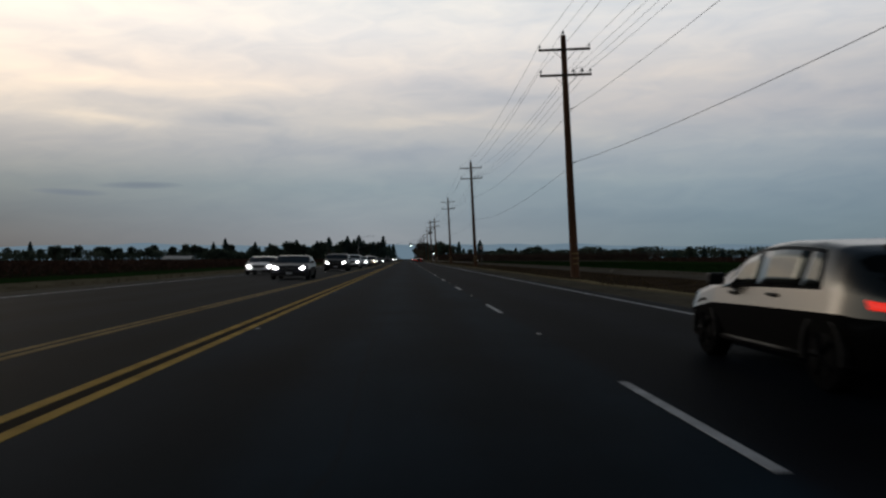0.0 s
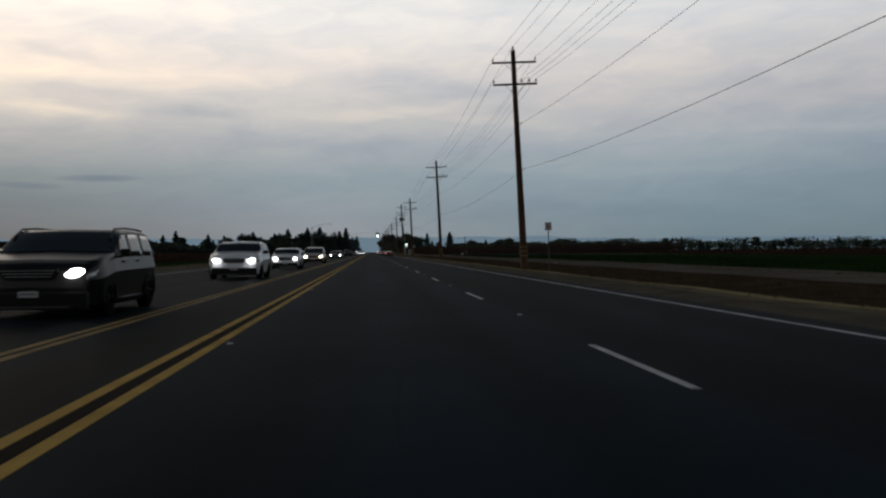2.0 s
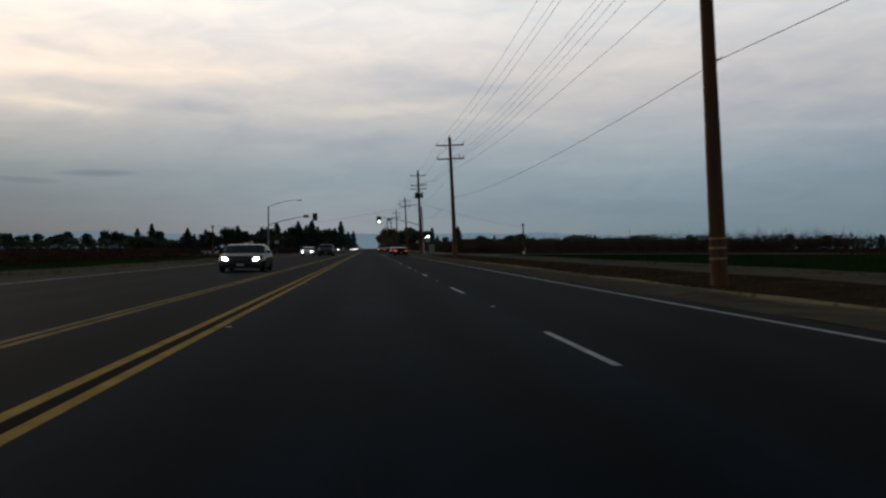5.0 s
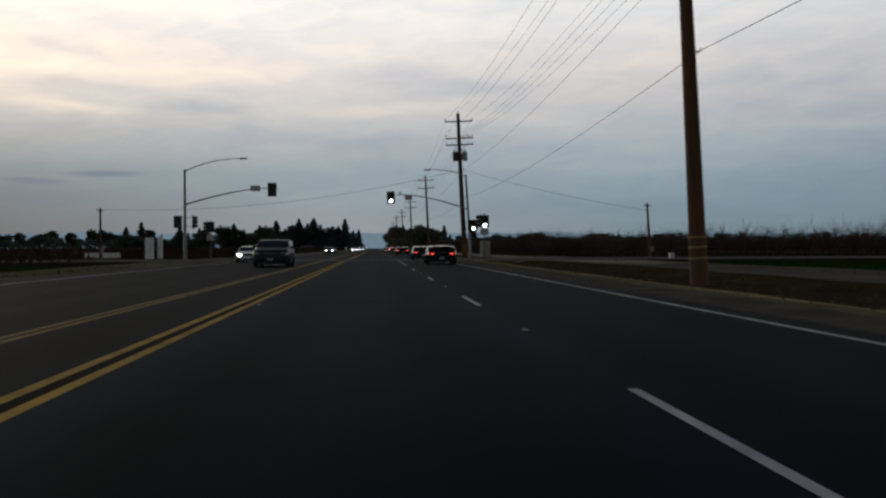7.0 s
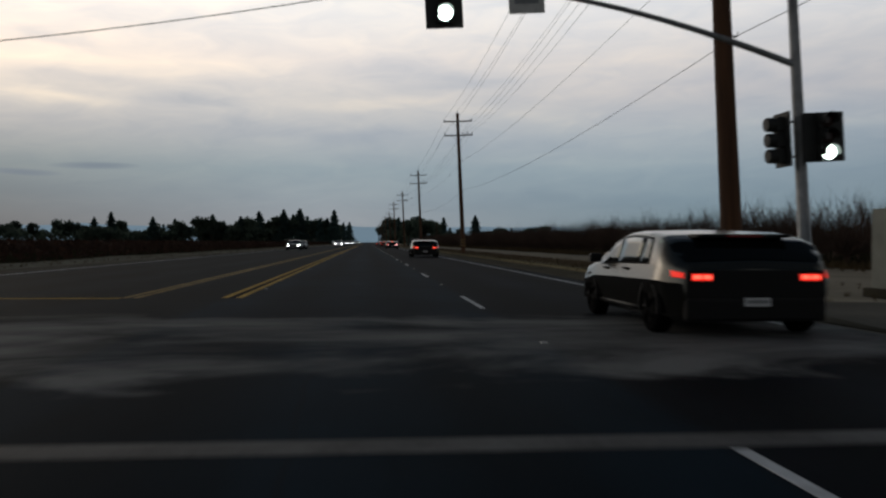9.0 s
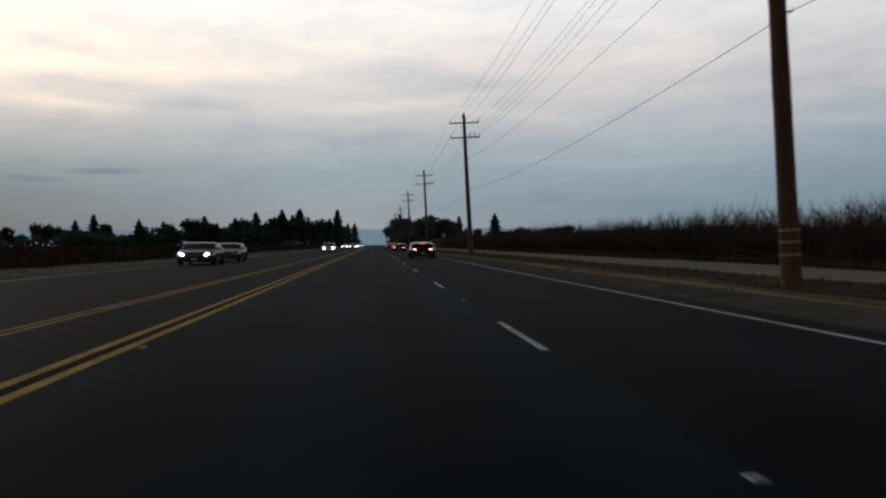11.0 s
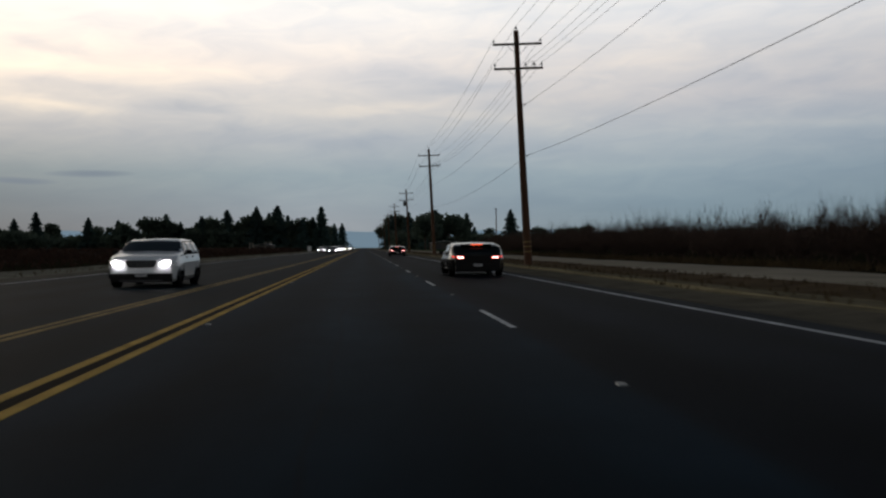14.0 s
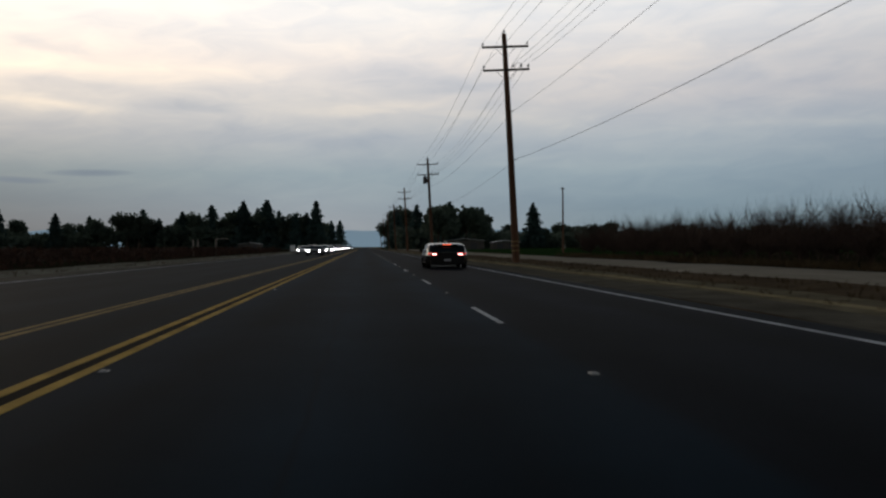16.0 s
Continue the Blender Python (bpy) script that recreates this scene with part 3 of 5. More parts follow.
def stripe(name, x, y0, y1, w, material, z=0.004, parent=None, label=""):
    bm = bmesh.new()
    n = max(1, min(60, int((y1 - y0) / 12)))
    rows = []
    for i in range(n + 1):
        y = y0 + (y1 - y0) * i / n
        rows.append([bm.verts.new((x - w / 2, y, 0.0005)), bm.verts.new((x - w / 2 + 0.004, y, z)), bm.verts.new((x + w / 2 - 0.004, y, z)), bm.verts.new((x + w / 2, y, 0.0005))])
    for a, b in zip(rows, rows[1:]):
        for k in range(3):
            bm.faces.new((a[k], a[k + 1], b[k + 1], b[k]))
    return part(name, bm, material, parent or road, label)


X_WHITE, X_YELLOW, X_FAR_YELLOW, X_EDGE, X_FAR_EDGE = 0.0, -4.59, -6.55, 3.71, -13.75
TAR = mat("dark_tar_strip", (0.018, 0.011, 0.006), (0.008, 0.006, 0.004), rough=0.8, scale=1.5, fine=20, bump=0.2, world_space=True, spec=0.01)
stripe("tar_strip", X_YELLOW, -300, 300.6, 0.13, TAR, 0.0025)
stripe("tar_strip", X_YELLOW, 312.6, 2600, 0.13, TAR, 0.0025)
for x, gap, coat_of in ((X_YELLOW, 0.140, YELLOW_LINE), (X_FAR_YELLOW, 0.105, WORN_YELLOW)):
    for s in (-1, 1):
        stripe("yellow_line", x + s * gap, -300, 300.6, 0.125, coat_of)
        stripe("yellow_line", x + s * gap, 312.6, 2600, 0.125, coat_of)
stripe("edge_line", X_EDGE, -300, 298.5, 0.125, EDGE_LINE)
stripe("edge_line", X_EDGE, 306.5, 2600, 0.125, EDGE_LINE)
stripe("edge_line", X_FAR_EDGE, -300, 296, 0.13, WHITE_LINE)
stripe("edge_line", X_FAR_EDGE, 311, 2600, 0.13, WHITE_LINE)
stripe("lane_line", X_WHITE + 0.05, 279.6, 300.15, 0.09, WHITE_LINE)
bm = bmesh.new()
box(bm, -13.4, 3.5, 300.2, 300.52, 0.0005, 0.004)
part("stop_line", bm, WORN_LINE, road)
bm = bmesh.new()
box(bm, -13.6, -6.7, 312.5, 312.72, 0.0005, 0.004)
part("yellow_cross_line", bm, YELLOW_LINE, road)
PERIOD, DASH = 12.73, 3.18
dash_mesh = None
STARTS = [n * PERIOD for n in range(-4, 22)] + [n * PERIOD + 4.2 for n in range(24, 130)]
for y in STARTS:
    if dash_mesh is None:
        d = stripe("lane_dash", 0, 0, DASH, 0.092, WHITE_LINE)
        dash_mesh = d.data
    else:
        d = new("lane_dash", dash_mesh)
        d.parent = road
    d.location = (X_WHITE, y, 0)


def marker_mesh():
    bm = bmesh.new()
    box(bm, -0.04, 0.04, -0.04, 0.04, 0.0, 0.014)
    for v in bm.verts:
        if v.co.z > 0.01:
            v.co.x *= 0.8
            v.co.y *= 0.45
    return bm


mk = part("raised_marker", marker_mesh(), MARKER, road)
mk.location = (X_WHITE, STARTS[0] - 4.8, 0.001)
for y in STARTS[1:60]:
    o = new("raised_marker", mk.data)
    o.parent, o.location = road, (X_WHITE, y - 4.8, 0.001)
for k in range(40):
    y = -20 + 14.6 * k
    for x in (X_YELLOW + 0.3,):
        if 298 < y < 314:
            continue
        o = new("raised_marker", mk.data)
        o.parent, o.location = road, (x, y, 0.001)


# ---- utility poles and their wires ----
LEAN = 2.7
POLES = [(7.75, -25.5, 14.3), (7.81, 43.8, 14.06), (7.82, 113.3, 14.75), (7.98, 181.7, 14.58), (7.18, 249.1, 13.27), (7.9, 317.6, 15.88), (8.29, 384.3, 14.82),
         (8.08, 449.1, 14.25), (7.99, 514.4, 14.31), (7.83, 580.3, 14.76), (8.09, 648.4, 13.9), (8.0, 715.0, 14.2), (8.0, 781.0, 14.0), (8.0, 847.0, 14.2), (8.0, 913.0, 14.0), (8.0, 980.0, 14.0)]
ARM_HALF, TOP_ARM, LOW_ARM = 1.5, 0.87, 2.35


def insulator(bm, x, y, z, s=1.0):
    tube(bm, [(x, y, z), (x, y, z + 0.10 * s), (x, y, z + 0.11 * s), (x, y, z + 0.16 * s), (x, y, z + 0.17 * s), (x, y, z + 0.24 * s)],
         [0.02 * s, 0.02 * s, 0.075 * s, 0.06 * s, 0.05 * s, 0.03 * s], 8)


def crossarm(thing, z, half=ARM_HALF, y=-0.2):
    bm = bmesh.new()
    box(bm, -half, half, y - 0.055, y + 0.055, z - 0.065, z + 0.065, 0.012)
    arm = part("crossarm", bm, ARM, thing)
    for s in (-1, 1):
        bm = bmesh.new()
        tube(bm, [(s * half * 0.45, y - 0.06, z - 0.05), (s * 0.1, y + 0.02, z - 0.62)], 0.014, 5)
        part("brace", bm, DARK_STEEL, arm)
    return arm


def pins(arm, xs, z, y=-0.2, s=1.0):
    for x in xs:
        bm = bmesh.new()
        insulator(bm, x, y, z + 0.06, s)
        part("insulator", bm, PORCELAIN, arm)


def utility_pole(x, y, top, extra):
    e = empty("utility_pole", "tall leaning brown wooden utility pole with two crossarms on the verge" if not extra
              else "wooden utility pole with three crossarms and two grey transformers", "utility pole", "poles along the road", m=pose(x, y, -0.05, 0, -LEAN, 0))
    bm = bmesh.new()
    r = random.Random(int(y * 10))
    n = 14
    bend = r.uniform(-0.05, 0.05)
    tube(bm, [(bend * math.sin(math.pi * i / n), 0, -0.4 + (top + 0.4) * i / n) for i in range(n + 1)], [(0.255 - 0.105 * i / n) * (1.18 if extra == 2 else 1.0) + r.uniform(-0.004, 0.004) for i in range(n + 1)], 14)
    part("pole", bm, POLE, e, smooth=True)
    for zz in (0.82, 1.13, 1.41) if r.random() < 0.75 else (0.86, 1.22):
        bm = bmesh.new()
        tube(bm, [(0, 0, zz), (0, 0, zz + 0.06)], 0.297 if extra == 2 else 0.252, 14, False)
        part("reflective_band", bm, BAND, e, "yellow reflective band round the pole")
    bm = bmesh.new()
    insulator(bm, 0, 0, top - 0.02, 1.2)
    part("top_insulator", bm, PORCELAIN, e)
    a = crossarm(e, top - TOP_ARM)
    pins(a, (-ARM_HALF + 0.06, ARM_HALF - 0.06), top - TOP_ARM)
    low = top - LOW_ARM - (0.36 if extra == 2 else 0.0)
    b = crossarm(e, low)
    pins(b, (-ARM_HALF + 0.06, 0.45, ARM_HALF - 0.55, ARM_HALF - 0.06), low, s=1.15)
    bm = bmesh.new()
    tube(bm, [(0.55, -0.2, low + 0.07), (0.62, -0.2, low + 0.36), (0.95, -0.2, low + 0.42), (1.1, -0.2, low + 0.1)], 0.016, 5)
    part("jumper", bm, CABLE, b)
    for zz in (9.8, 6.7):
        bm = bmesh.new()
        tube(bm, [(0.12, 0, zz), (0.36, 0, zz), (0.38, 0, zz + 0.09)], 0.025, 6)
        part("cable_clamp", bm, DARK_STEEL, e)
    bm = bmesh.new()
    tube(bm, [(0.2, -0.1, 0.1), (0.17, -0.08, 4.0), (0.14, -0.06, top - 3.0)], 0.012, 5)
    part("ground_wire", bm, CABLE, e)
    if extra == 2:
        c = crossarm(e, top - LOW_ARM - 1.08)
        pins(c, (-1.4, -0.8, 0.9, 1.4), top - LOW_ARM - 1.08)
    if extra:
        for s in (-1, 1) if extra == 2 else (-1,):
            zz = top - (5.15 if extra == 2 else 3.6)
            bm = bmesh.new()
            tube(bm, [(s * 0.52, 0, zz - 0.03), (s * 0.52, 0, zz), (s * 0.52, 0, zz + 0.88), (s * 0.52, 0, zz + 0.94), (s * 0.52, 0, zz + 0.98)], [0.25, 0.29, 0.29, 0.31, 0.24], 16)
            can = part("transformer", bm, TANK if s > 0 else DARK_STEEL, e, "grey steel transformer can", smooth=False)
            for xx in (-0.1, 0.1):
                bm = bmesh.new()
                insulator(bm, s * 0.52 + xx, 0, zz + 0.96, 1.2)
                part("bushing", bm, PORCELAIN, can)
            bm = bmesh.new()
            box(bm, s * 0.2 - 0.06, s * 0.2 + 0.12, -0.08, 0.08, zz + 0.2, zz + 0.7, 0.01)
            part("bracket", bm, DARK_STEEL, can)
    return e


# every pole has its own height; the one at the crossing carries transformers
for k, (x, y, top) in enumerate(POLES):
    utility_pole(x, y, top, 2 if k == 5 else 1 if k == 10 else 0)


def on_pole(k, dx, dz):
    """A point of pole k: dx along its crossarm, dz below its top."""
    x, y, top = POLES[k]
    return pose(x, y, -0.05, 0, -LEAN, 0) @ Vector((dx, -0.2 if dx else 0.0, top - dz))


def strand(bm, a, b, sag, r, n=14):
    a, b = Vector(a), Vector(b)
    pts = [a.lerp(b, i / n) - Vector((0, 0, 4 * sag * (i / n) * (1 - i / n))) for i in range(n + 1)]
    tube(bm, pts, r, 4, False)


WIRES = [(0.0, -0.28, 0.9, 0.0105), (-1.44, TOP_ARM - 0.3, 0.95, 0.0105), (1.44, TOP_ARM - 0.3, 0.95, 0.0105), (-1.44, LOW_ARM - 0.33, 1.0, 0.0105), (0.45, LOW_ARM - 0.33, 1.0, 0.0105),
         (0.95, LOW_ARM - 0.33, 1.0, 0.0105), (1.44, LOW_ARM - 0.33, 1.05, 0.0105), (0.34, None, 0.62, 9.8), (0.34, None, 0.62, 6.7)]
for dx, dz, sag, r in WIRES:
    bm = bmesh.new()
    pts = []
    for k in range(len(POLES) - 1):
        # power wires hang below each pole's top, the two cables at one height above the ground
        da, db = (dz, dz) if dz is not None else (POLES[k][2] - r, POLES[k + 1][2] - r)
        a, b = on_pole(k, dx, da), on_pole(k + 1, dx, db)
        slack = sag + (0.25 if dz is None and k < 2 else 0.0)
        pts += [a.lerp(b, i / 14) - Vector((0, 0, 4 * slack * (i / 14) * (1 - i / 14))) for i in range(14)]
    tube(bm, pts + [b], r if dz is not None else 0.011, 4, False)
    w = part("overhead_wire", bm, CABLE)
    tagged(w, "thin dark sagging overhead wire strung between wooden poles", "wire", "overhead wires")


def small_pole(x, y, h, label, lean=0.0):
    e = empty("service_pole", label, "utility pole", m=pose(x, y, -0.05, 0, lean, 0))
    bm = bmesh.new()
    tube(bm, [(0, 0, -0.3), (0.01, 0, h * 0.5), (0, 0, h)], [0.16, 0.13, 0.10], 12)
    part("pole", bm, POLE, e, smooth=True)
    bm = bmesh.new()
    box(bm, -0.35, 0.35, -0.14, -0.08, h - 0.35, h - 0.25, 0.01)
    part("crossarm", bm, ARM, e)
    bm = bmesh.new()
    insulator(bm, -0.3, -0.11, h - 0.25, 0.9)
    part("insulator", bm, PORCELAIN, e)
    bm = bmesh.new()
    box(bm, 0.1, 0.34, -0.3, -0.1, 0.7, 1.25, 0.02)
    part("meter_box", bm, CABINET, e)
    return e


small_pole(26.45, 311.0, 5.75, "short wooden service pole with a meter box by the orchard", -3)
small_pole(-31.4, 319.0, 5.6, "short wooden service pole beside pale enclosures")
small_pole(27.5, 649.0, 9.8, "slim wooden service pole standing at the field edge")
bm = bmesh.new()
strand(bm, on_pole(5, 0.3, 6.2), (26.2, 311.0, 4.95), 0.35, 0.014, 20)
tagged(part("service_drop", bm, CABLE), "thin cable sagging from transformer pole to short pole", "wire", "overhead wires")
bm = bmesh.new()
strand(bm, on_pole(5, -0.3, 6.2), (-31.4, 319.0, 5.4), 1.4, 0.014, 24)
tagged(part("service_drop", bm, CABLE), "thin cable sagging across the highway to a short pole", "wire", "overhead wires")


# ---- traffic signals ----
def signal_head(parent, x, y, z, facing, lit=-1, w=0.82, h=1.28, name="signal_head"):
    """A black three-lens head with its backplate. facing -1: towards oncoming eyes at -y, +1: away."""
    bm = bmesh.new()
    box(bm, x - w / 2, x + w / 2, y - 0.015, y + 0.015, z - h / 2, z + h / 2, 0.01)
    head = part(name, bm, SIGNAL_BLACK, parent, "black signal head with square backplate")
    bm = bmesh.new()
    for k in range(3):
        zz = z + (1 - k) * 0.36
        box(bm, x - 0.17, x + 0.17, min(y, y - facing * -0.2), max(y, y - facing * -0.2), zz - 0.17, zz + 0.17, 0.02)
    part("housing", bm, SIGNAL_BLACK, head)
    for k in range(3):
        zz = z + (1 - k) * 0.36
        f = y + facing * 0.205
        bm = bmesh.new()
        disc(bm, (x, f - facing * 0.02, zz), (0, facing, 0), 0.162, 0.03, 18, 0.015)
        part("lens", bm, GREEN_LAMP if k == lit else DEAD_LAMP, head, "glowing green lens" if k == lit else "")
        bm = bmesh.new()
        n = 12
        ring = []
        for i in range(n + 1):
            a = math.pi * (-0.12 + 1.24 * i / n)
            ring.append((bm.verts.new((x + 0.165 * math.cos(a), f, zz + 0.165 * math.sin(a))), bm.verts.new((x + 0.165 * math.cos(a), f + facing * 0.22, zz + 0.165 * math.sin(a) - 0.01)),
                         bm.verts.new((x + 0.172 * math.cos(a), f, zz + 0.172 * math.sin(a))), bm.verts.new((x + 0.172 * math.cos(a), f + facing * 0.22, zz + 0.172 * math.sin(a) - 0.01))))
        for p, q in zip(ring, ring[1:]):
            bm.faces.new((p[0], q[0], q[1], p[1]))
            bm.faces.new((p[2], p[3], q[3], q[2]))
            bm.faces.new((p[1], q[1], q[3], p[3]))
        part("visor", bm, SIGNAL_BLACK, head)
    return head


def side_head(parent, x, y, z, s):
    """A head seen edge on, turned to the side street."""
    bm = bmesh.new()
    box(bm, x - 0.02, x + 0.02, y - 0.36, y + 0.36, z - 0.62, z + 0.62, 0.01)
    head = part("side_signal_head", bm, SIGNAL_BLACK, parent, "black signal head turned to the side street")
    for k in range(3):
        bm = bmesh.new()
        zz = z + (1 - k) * 0.36
        box(bm, min(x, x + s * 0.2), max(x, x + s * 0.2), y - 0.16, y + 0.16, zz - 0.165, zz + 0.165, 0.02)
        part("housing", bm, SIGNAL_BLACK, head)
        bm = bmesh.new()
        disc(bm, (x + s * 0.19, y, zz), (s, 0, 0), 0.165, 0.2, 14)
        part("visor", bm, SIGNAL_BLACK, head)
    return head


def mast(e, x, y, top, s, arm_root, arm_tip_x, arm_tip_z, lamp_x, lamp_z):
    """A steel signal mast: pole, curved mast arm, lamp arm with its lamp. s: the arm's side."""
    bm = bmesh.new()
    tube(bm, [(x, y, 0.12), (x, y, 3), (x, y, 6), (x, y, top)], [0.15, 0.135, 0.115, 0.095], 14)
    part("pole", bm, STEEL, e, smooth=True)
    bm = bmesh.new()
    box(bm, x - 0.26, x + 0.26, y - 0.26, y + 0.26, 0.02, 0.13, 0.015)
    part("base_plate", bm, STEEL, e)
    bm = bmesh.new()
    disc(bm, (x, y, top), (0, 0, 1), 0.11, 0.06, 12)
    part("cap", bm, STEEL, e)
    bm = bmesh.new()
    pts, rad = [], []
    for i in range(15):
        f = i / 14
        xx = x + (arm_tip_x - x) * f
        zz = arm_root + (arm_tip_z - arm_root) * (1 - (1 - min(1.0, f / 0.85)) ** 1.5)
        pts.append((xx, y, zz))
        rad.append(0.078 - 0.042 * f)
    tube(bm, pts, rad, 10)
    part("mast_arm", bm, STEEL, e, smooth=True)
    bm = bmesh.new()
    pts = []
    for i in range(11):
        f = i / 10
        pts.append((x + (lamp_x - x) * f, y, top - 0.1 + (lamp_z - top + 0.1) * (1 - (1 - f) ** 2.0)))
    tube(bm, pts, [0.05 - 0.02 * i / 10 for i in range(11)], 8)
    part("lamp_arm", bm, STEEL, e, smooth=True)
    bm = bmesh.new()
    box(bm, min(lamp_x, lamp_x + s * 0.72), max(lamp_x, lamp_x + s * 0.72), y - 0.14, y + 0.14, lamp_z - 0.07, lamp_z + 0.07, 0.05)
    part("street_light", bm, STEEL, e, "flat grey street light, unlit")


left_sig = empty("traffic_signal", "grey steel signal mast with curved arm, its heads seen from behind", "traffic light", "signals at the crossing")
mast(left_sig, -19.5, 305.4, 8.4, 1, 5.2, -10.9, 6.75, -14.5, 9.5)
signal_head(left_sig, -11.5, 305.2, 6.6, 1)
bm = bmesh.new()
box(bm, -13.5, -12.6, 305.28, 305.32, 6.45, 6.98, 0.01)
part("street_sign", bm, SIGN_BACK, left_sig, "blank grey back of a street sign")
signal_head(left_sig, -20.15, 305.4, 3.6, 1, w=0.75, h=1.15)
side_head(left_sig, -18.75, 305.4, 3.6, 1)
for zz in (3.2, 4.0):
    bm = bmesh.new()
    tube(bm, [(-20.1, 305.4, zz), (-18.8, 305.4, zz)], 0.025, 6)
    part("side_bracket", bm, STEEL, left_sig)

right_sig = empty("traffic_signal", "grey steel signal mast with curved arm and a glowing green head", "traffic light", "signals at the crossing")
right_sig.matrix_basis = Matrix.Translation((8.15, 314.3, 0)) @ pose(0, 0, 0, 0, -3.4, 0) @ Matrix.Translation((-8.15, -314.3, 0))
mast(right_sig, 8.15, 314.3, 8.8, -1, 5.2, -0.05, 7.15, 4.5, 9.6)
signal_head(right_sig, 0.1, 314.1, 6.9, -1, 2)
bm = bmesh.new()
box(bm, 1.55, 2.35, 314.16, 314.2, 6.55, 7.1, 0.01)
ss = part("street_sign", bm, SIGN_WHITE, right_sig, "white street sign")
bm = bmesh.new()
box(bm, 1.68, 2.22, 314.152, 314.158, 6.76, 6.88)
part("lettering_bar", bm, SIGN_INK, ss)
bm = bmesh.new()
tube(bm, [(1.1, 314.3, 7.1), (1.1, 314.3, 7.32)], 0.03, 6)
box(bm, 0.98, 1.22, 314.1, 314.4, 7.3, 7.42, 0.02)
part("detector", bm, DARK_STEEL, right_sig)
signal_head(right_sig, 8.55, 314.0, 3.5, -1, 2, w=0.98, h=1.12)
side_head(right_sig, 7.75, 314.3, 3.5, -1)
for zz in (3.1, 3.9):
    bm = bmesh.new()
    tube(bm, [(7.75, 314.3, zz), (8.5, 314.2, zz)], 0.025, 6)
    part("side_bracket", bm, STEEL, right_sig)


def post_signal(x, y, z, facing, lit, sign_z, label):
    e = empty("post_signal", label, "traffic light", "signals at the crossing")
    bm = bmesh.new()
    tube(bm, [(x, y + 0.1, 0.0), (x, y + 0.1, z + 0.7)], 0.062, 12)
    part("post", bm, POST_GREY, e, smooth=True)
    bm = bmesh.new()
    tube(bm, [(x, y + 0.1, 0.0), (x, y + 0.1, 0.3), (x, y + 0.1, 0.34)], [0.16, 0.13, 0.07], 12)
    part("base", bm, POST_GREY, e)
    signal_head(e, x, y - 0.02, z, facing, lit, w=0.82, h=1.1)
    side_head(e, x - 0.36, y + 0.1, z, -1)
    bm = bmesh.new()
    box(bm, x - 0.39, x + 0.39, y - 0.02, y + 0.0, sign_z - 0.3, sign_z + 0.3, 0.008)
    s = part("sign_plate", bm, SIGN_WHITE if facing < 0 else SIGN_BACK, e, "white rectangular sign plate")
    if facing < 0:
        for zz in (0.12, -0.1):
            bm = bmesh.new()
            box(bm, x - 0.28, x + 0.28, y - 0.026, y - 0.022, sign_z + zz - 0.05, sign_z + zz + 0.05)
            part("lettering_bar", bm, SIGN_INK, s)
    return e


post_signal(7.9, 301.4, 3.52, -1, 2, 2.55, "post-mounted signal glowing green above a white sign")
post_signal(-19.2, 316.0, 3.4, 1, -1, 2.3, "post-mounted signal seen from behind beside the verge")


def cabinet(name, x0, x1, y0, y1, h, material, label, category, roof=0.0):
    e = empty(name, label, category)
    bm = bmesh.new()
    vs = box(bm, x0, x1, y0, y1, 0.14, h, 0.0)
    if roof:
        for v in vs:
            if v.co.z > 0.5 and v.co.x > (x0 + x1) / 2:
                v.co.z += roof
    bmesh.ops.bevel(bm, geom=bm.edges[:], offset=0.02, segments=2, affect="EDGES")
    part("body", bm, material, e)
    bm = bmesh.new()
    box(bm, x0 - 0.12, x1 + 0.12, y0 - 0.12, y1 + 0.12, -0.05, 0.14, 0.02)
    part("plinth", bm, SHOULDER, e)
    bm = bmesh.new()
    box(bm, x0 + 0.06, x1 - 0.06, y0 - 0.022, y0 - 0.002, 0.22, h - 0.1, 0.006)
    door = part("door", bm, material, e)
    bm = bmesh.new()
    box(bm, x1 - 0.2, x1 - 0.14, y0 - 0.06, y0 - 0.023, h * 0.5, h * 0.5 + 0.16, 0.008)
    part("handle", bm, DARK_STEEL, door)
    return e


cabinet("signal_cabinet", 9.0, 9.95, 312.4, 313.2, 1.86, CABINET, "pale upright signal control cabinet on a plinth", "cabinet")
cabinet("pump_enclosure", -24.05, -23.4, 308.9, 309.7, 2.2, ENCLOSURE, "pale metal pump enclosure standing beside the field", "enclosure")
cabinet("pump_enclosure", -23.3, -22.95, 310.6, 311.3, 2.25, ENCLOSURE, "taller pale metal pump enclosure with a sloping top", "enclosure", 0.3)
cabinet("valve_box", 23.65, 24.05, 297.3, 297.7, 0.62, ENCLOSURE, "small white valve box beside the dirt track", "box")
cabinet("valve_box", -34.2, -30.6, 322.5, 323.4, 0.7, ENCLOSURE, "low wide pale concrete valve box by the field", "box")

# a small roadside sign
sign = empty("roadside_sign", "small white rectangular sign with red lettering on a post", "sign", m=pose(8.0, 106.2, 0, 0, -1.5, 3))
bm = bmesh.new()
box(bm, -0.028, 0.028, -0.02, 0.02, -0.3, 2.75, 0.006)
part("post", bm, POST_GREY, sign)
bm = bmesh.new()
box(bm, -0.2, 0.2, -0.03, -0.022, 2.32, 2.8, 0.003)
plate = part("plate", bm, SIGN_WHITE, sign)
for zz, hw in ((2.68, 0.13), (2.56, 0.15), (2.43, 0.1)):
    bm = bmesh.new()
    box(bm, -hw, hw, -0.035, -0.0305, zz - 0.03, zz + 0.03)
    part("lettering_bar", bm, SIGN_RED, plate)

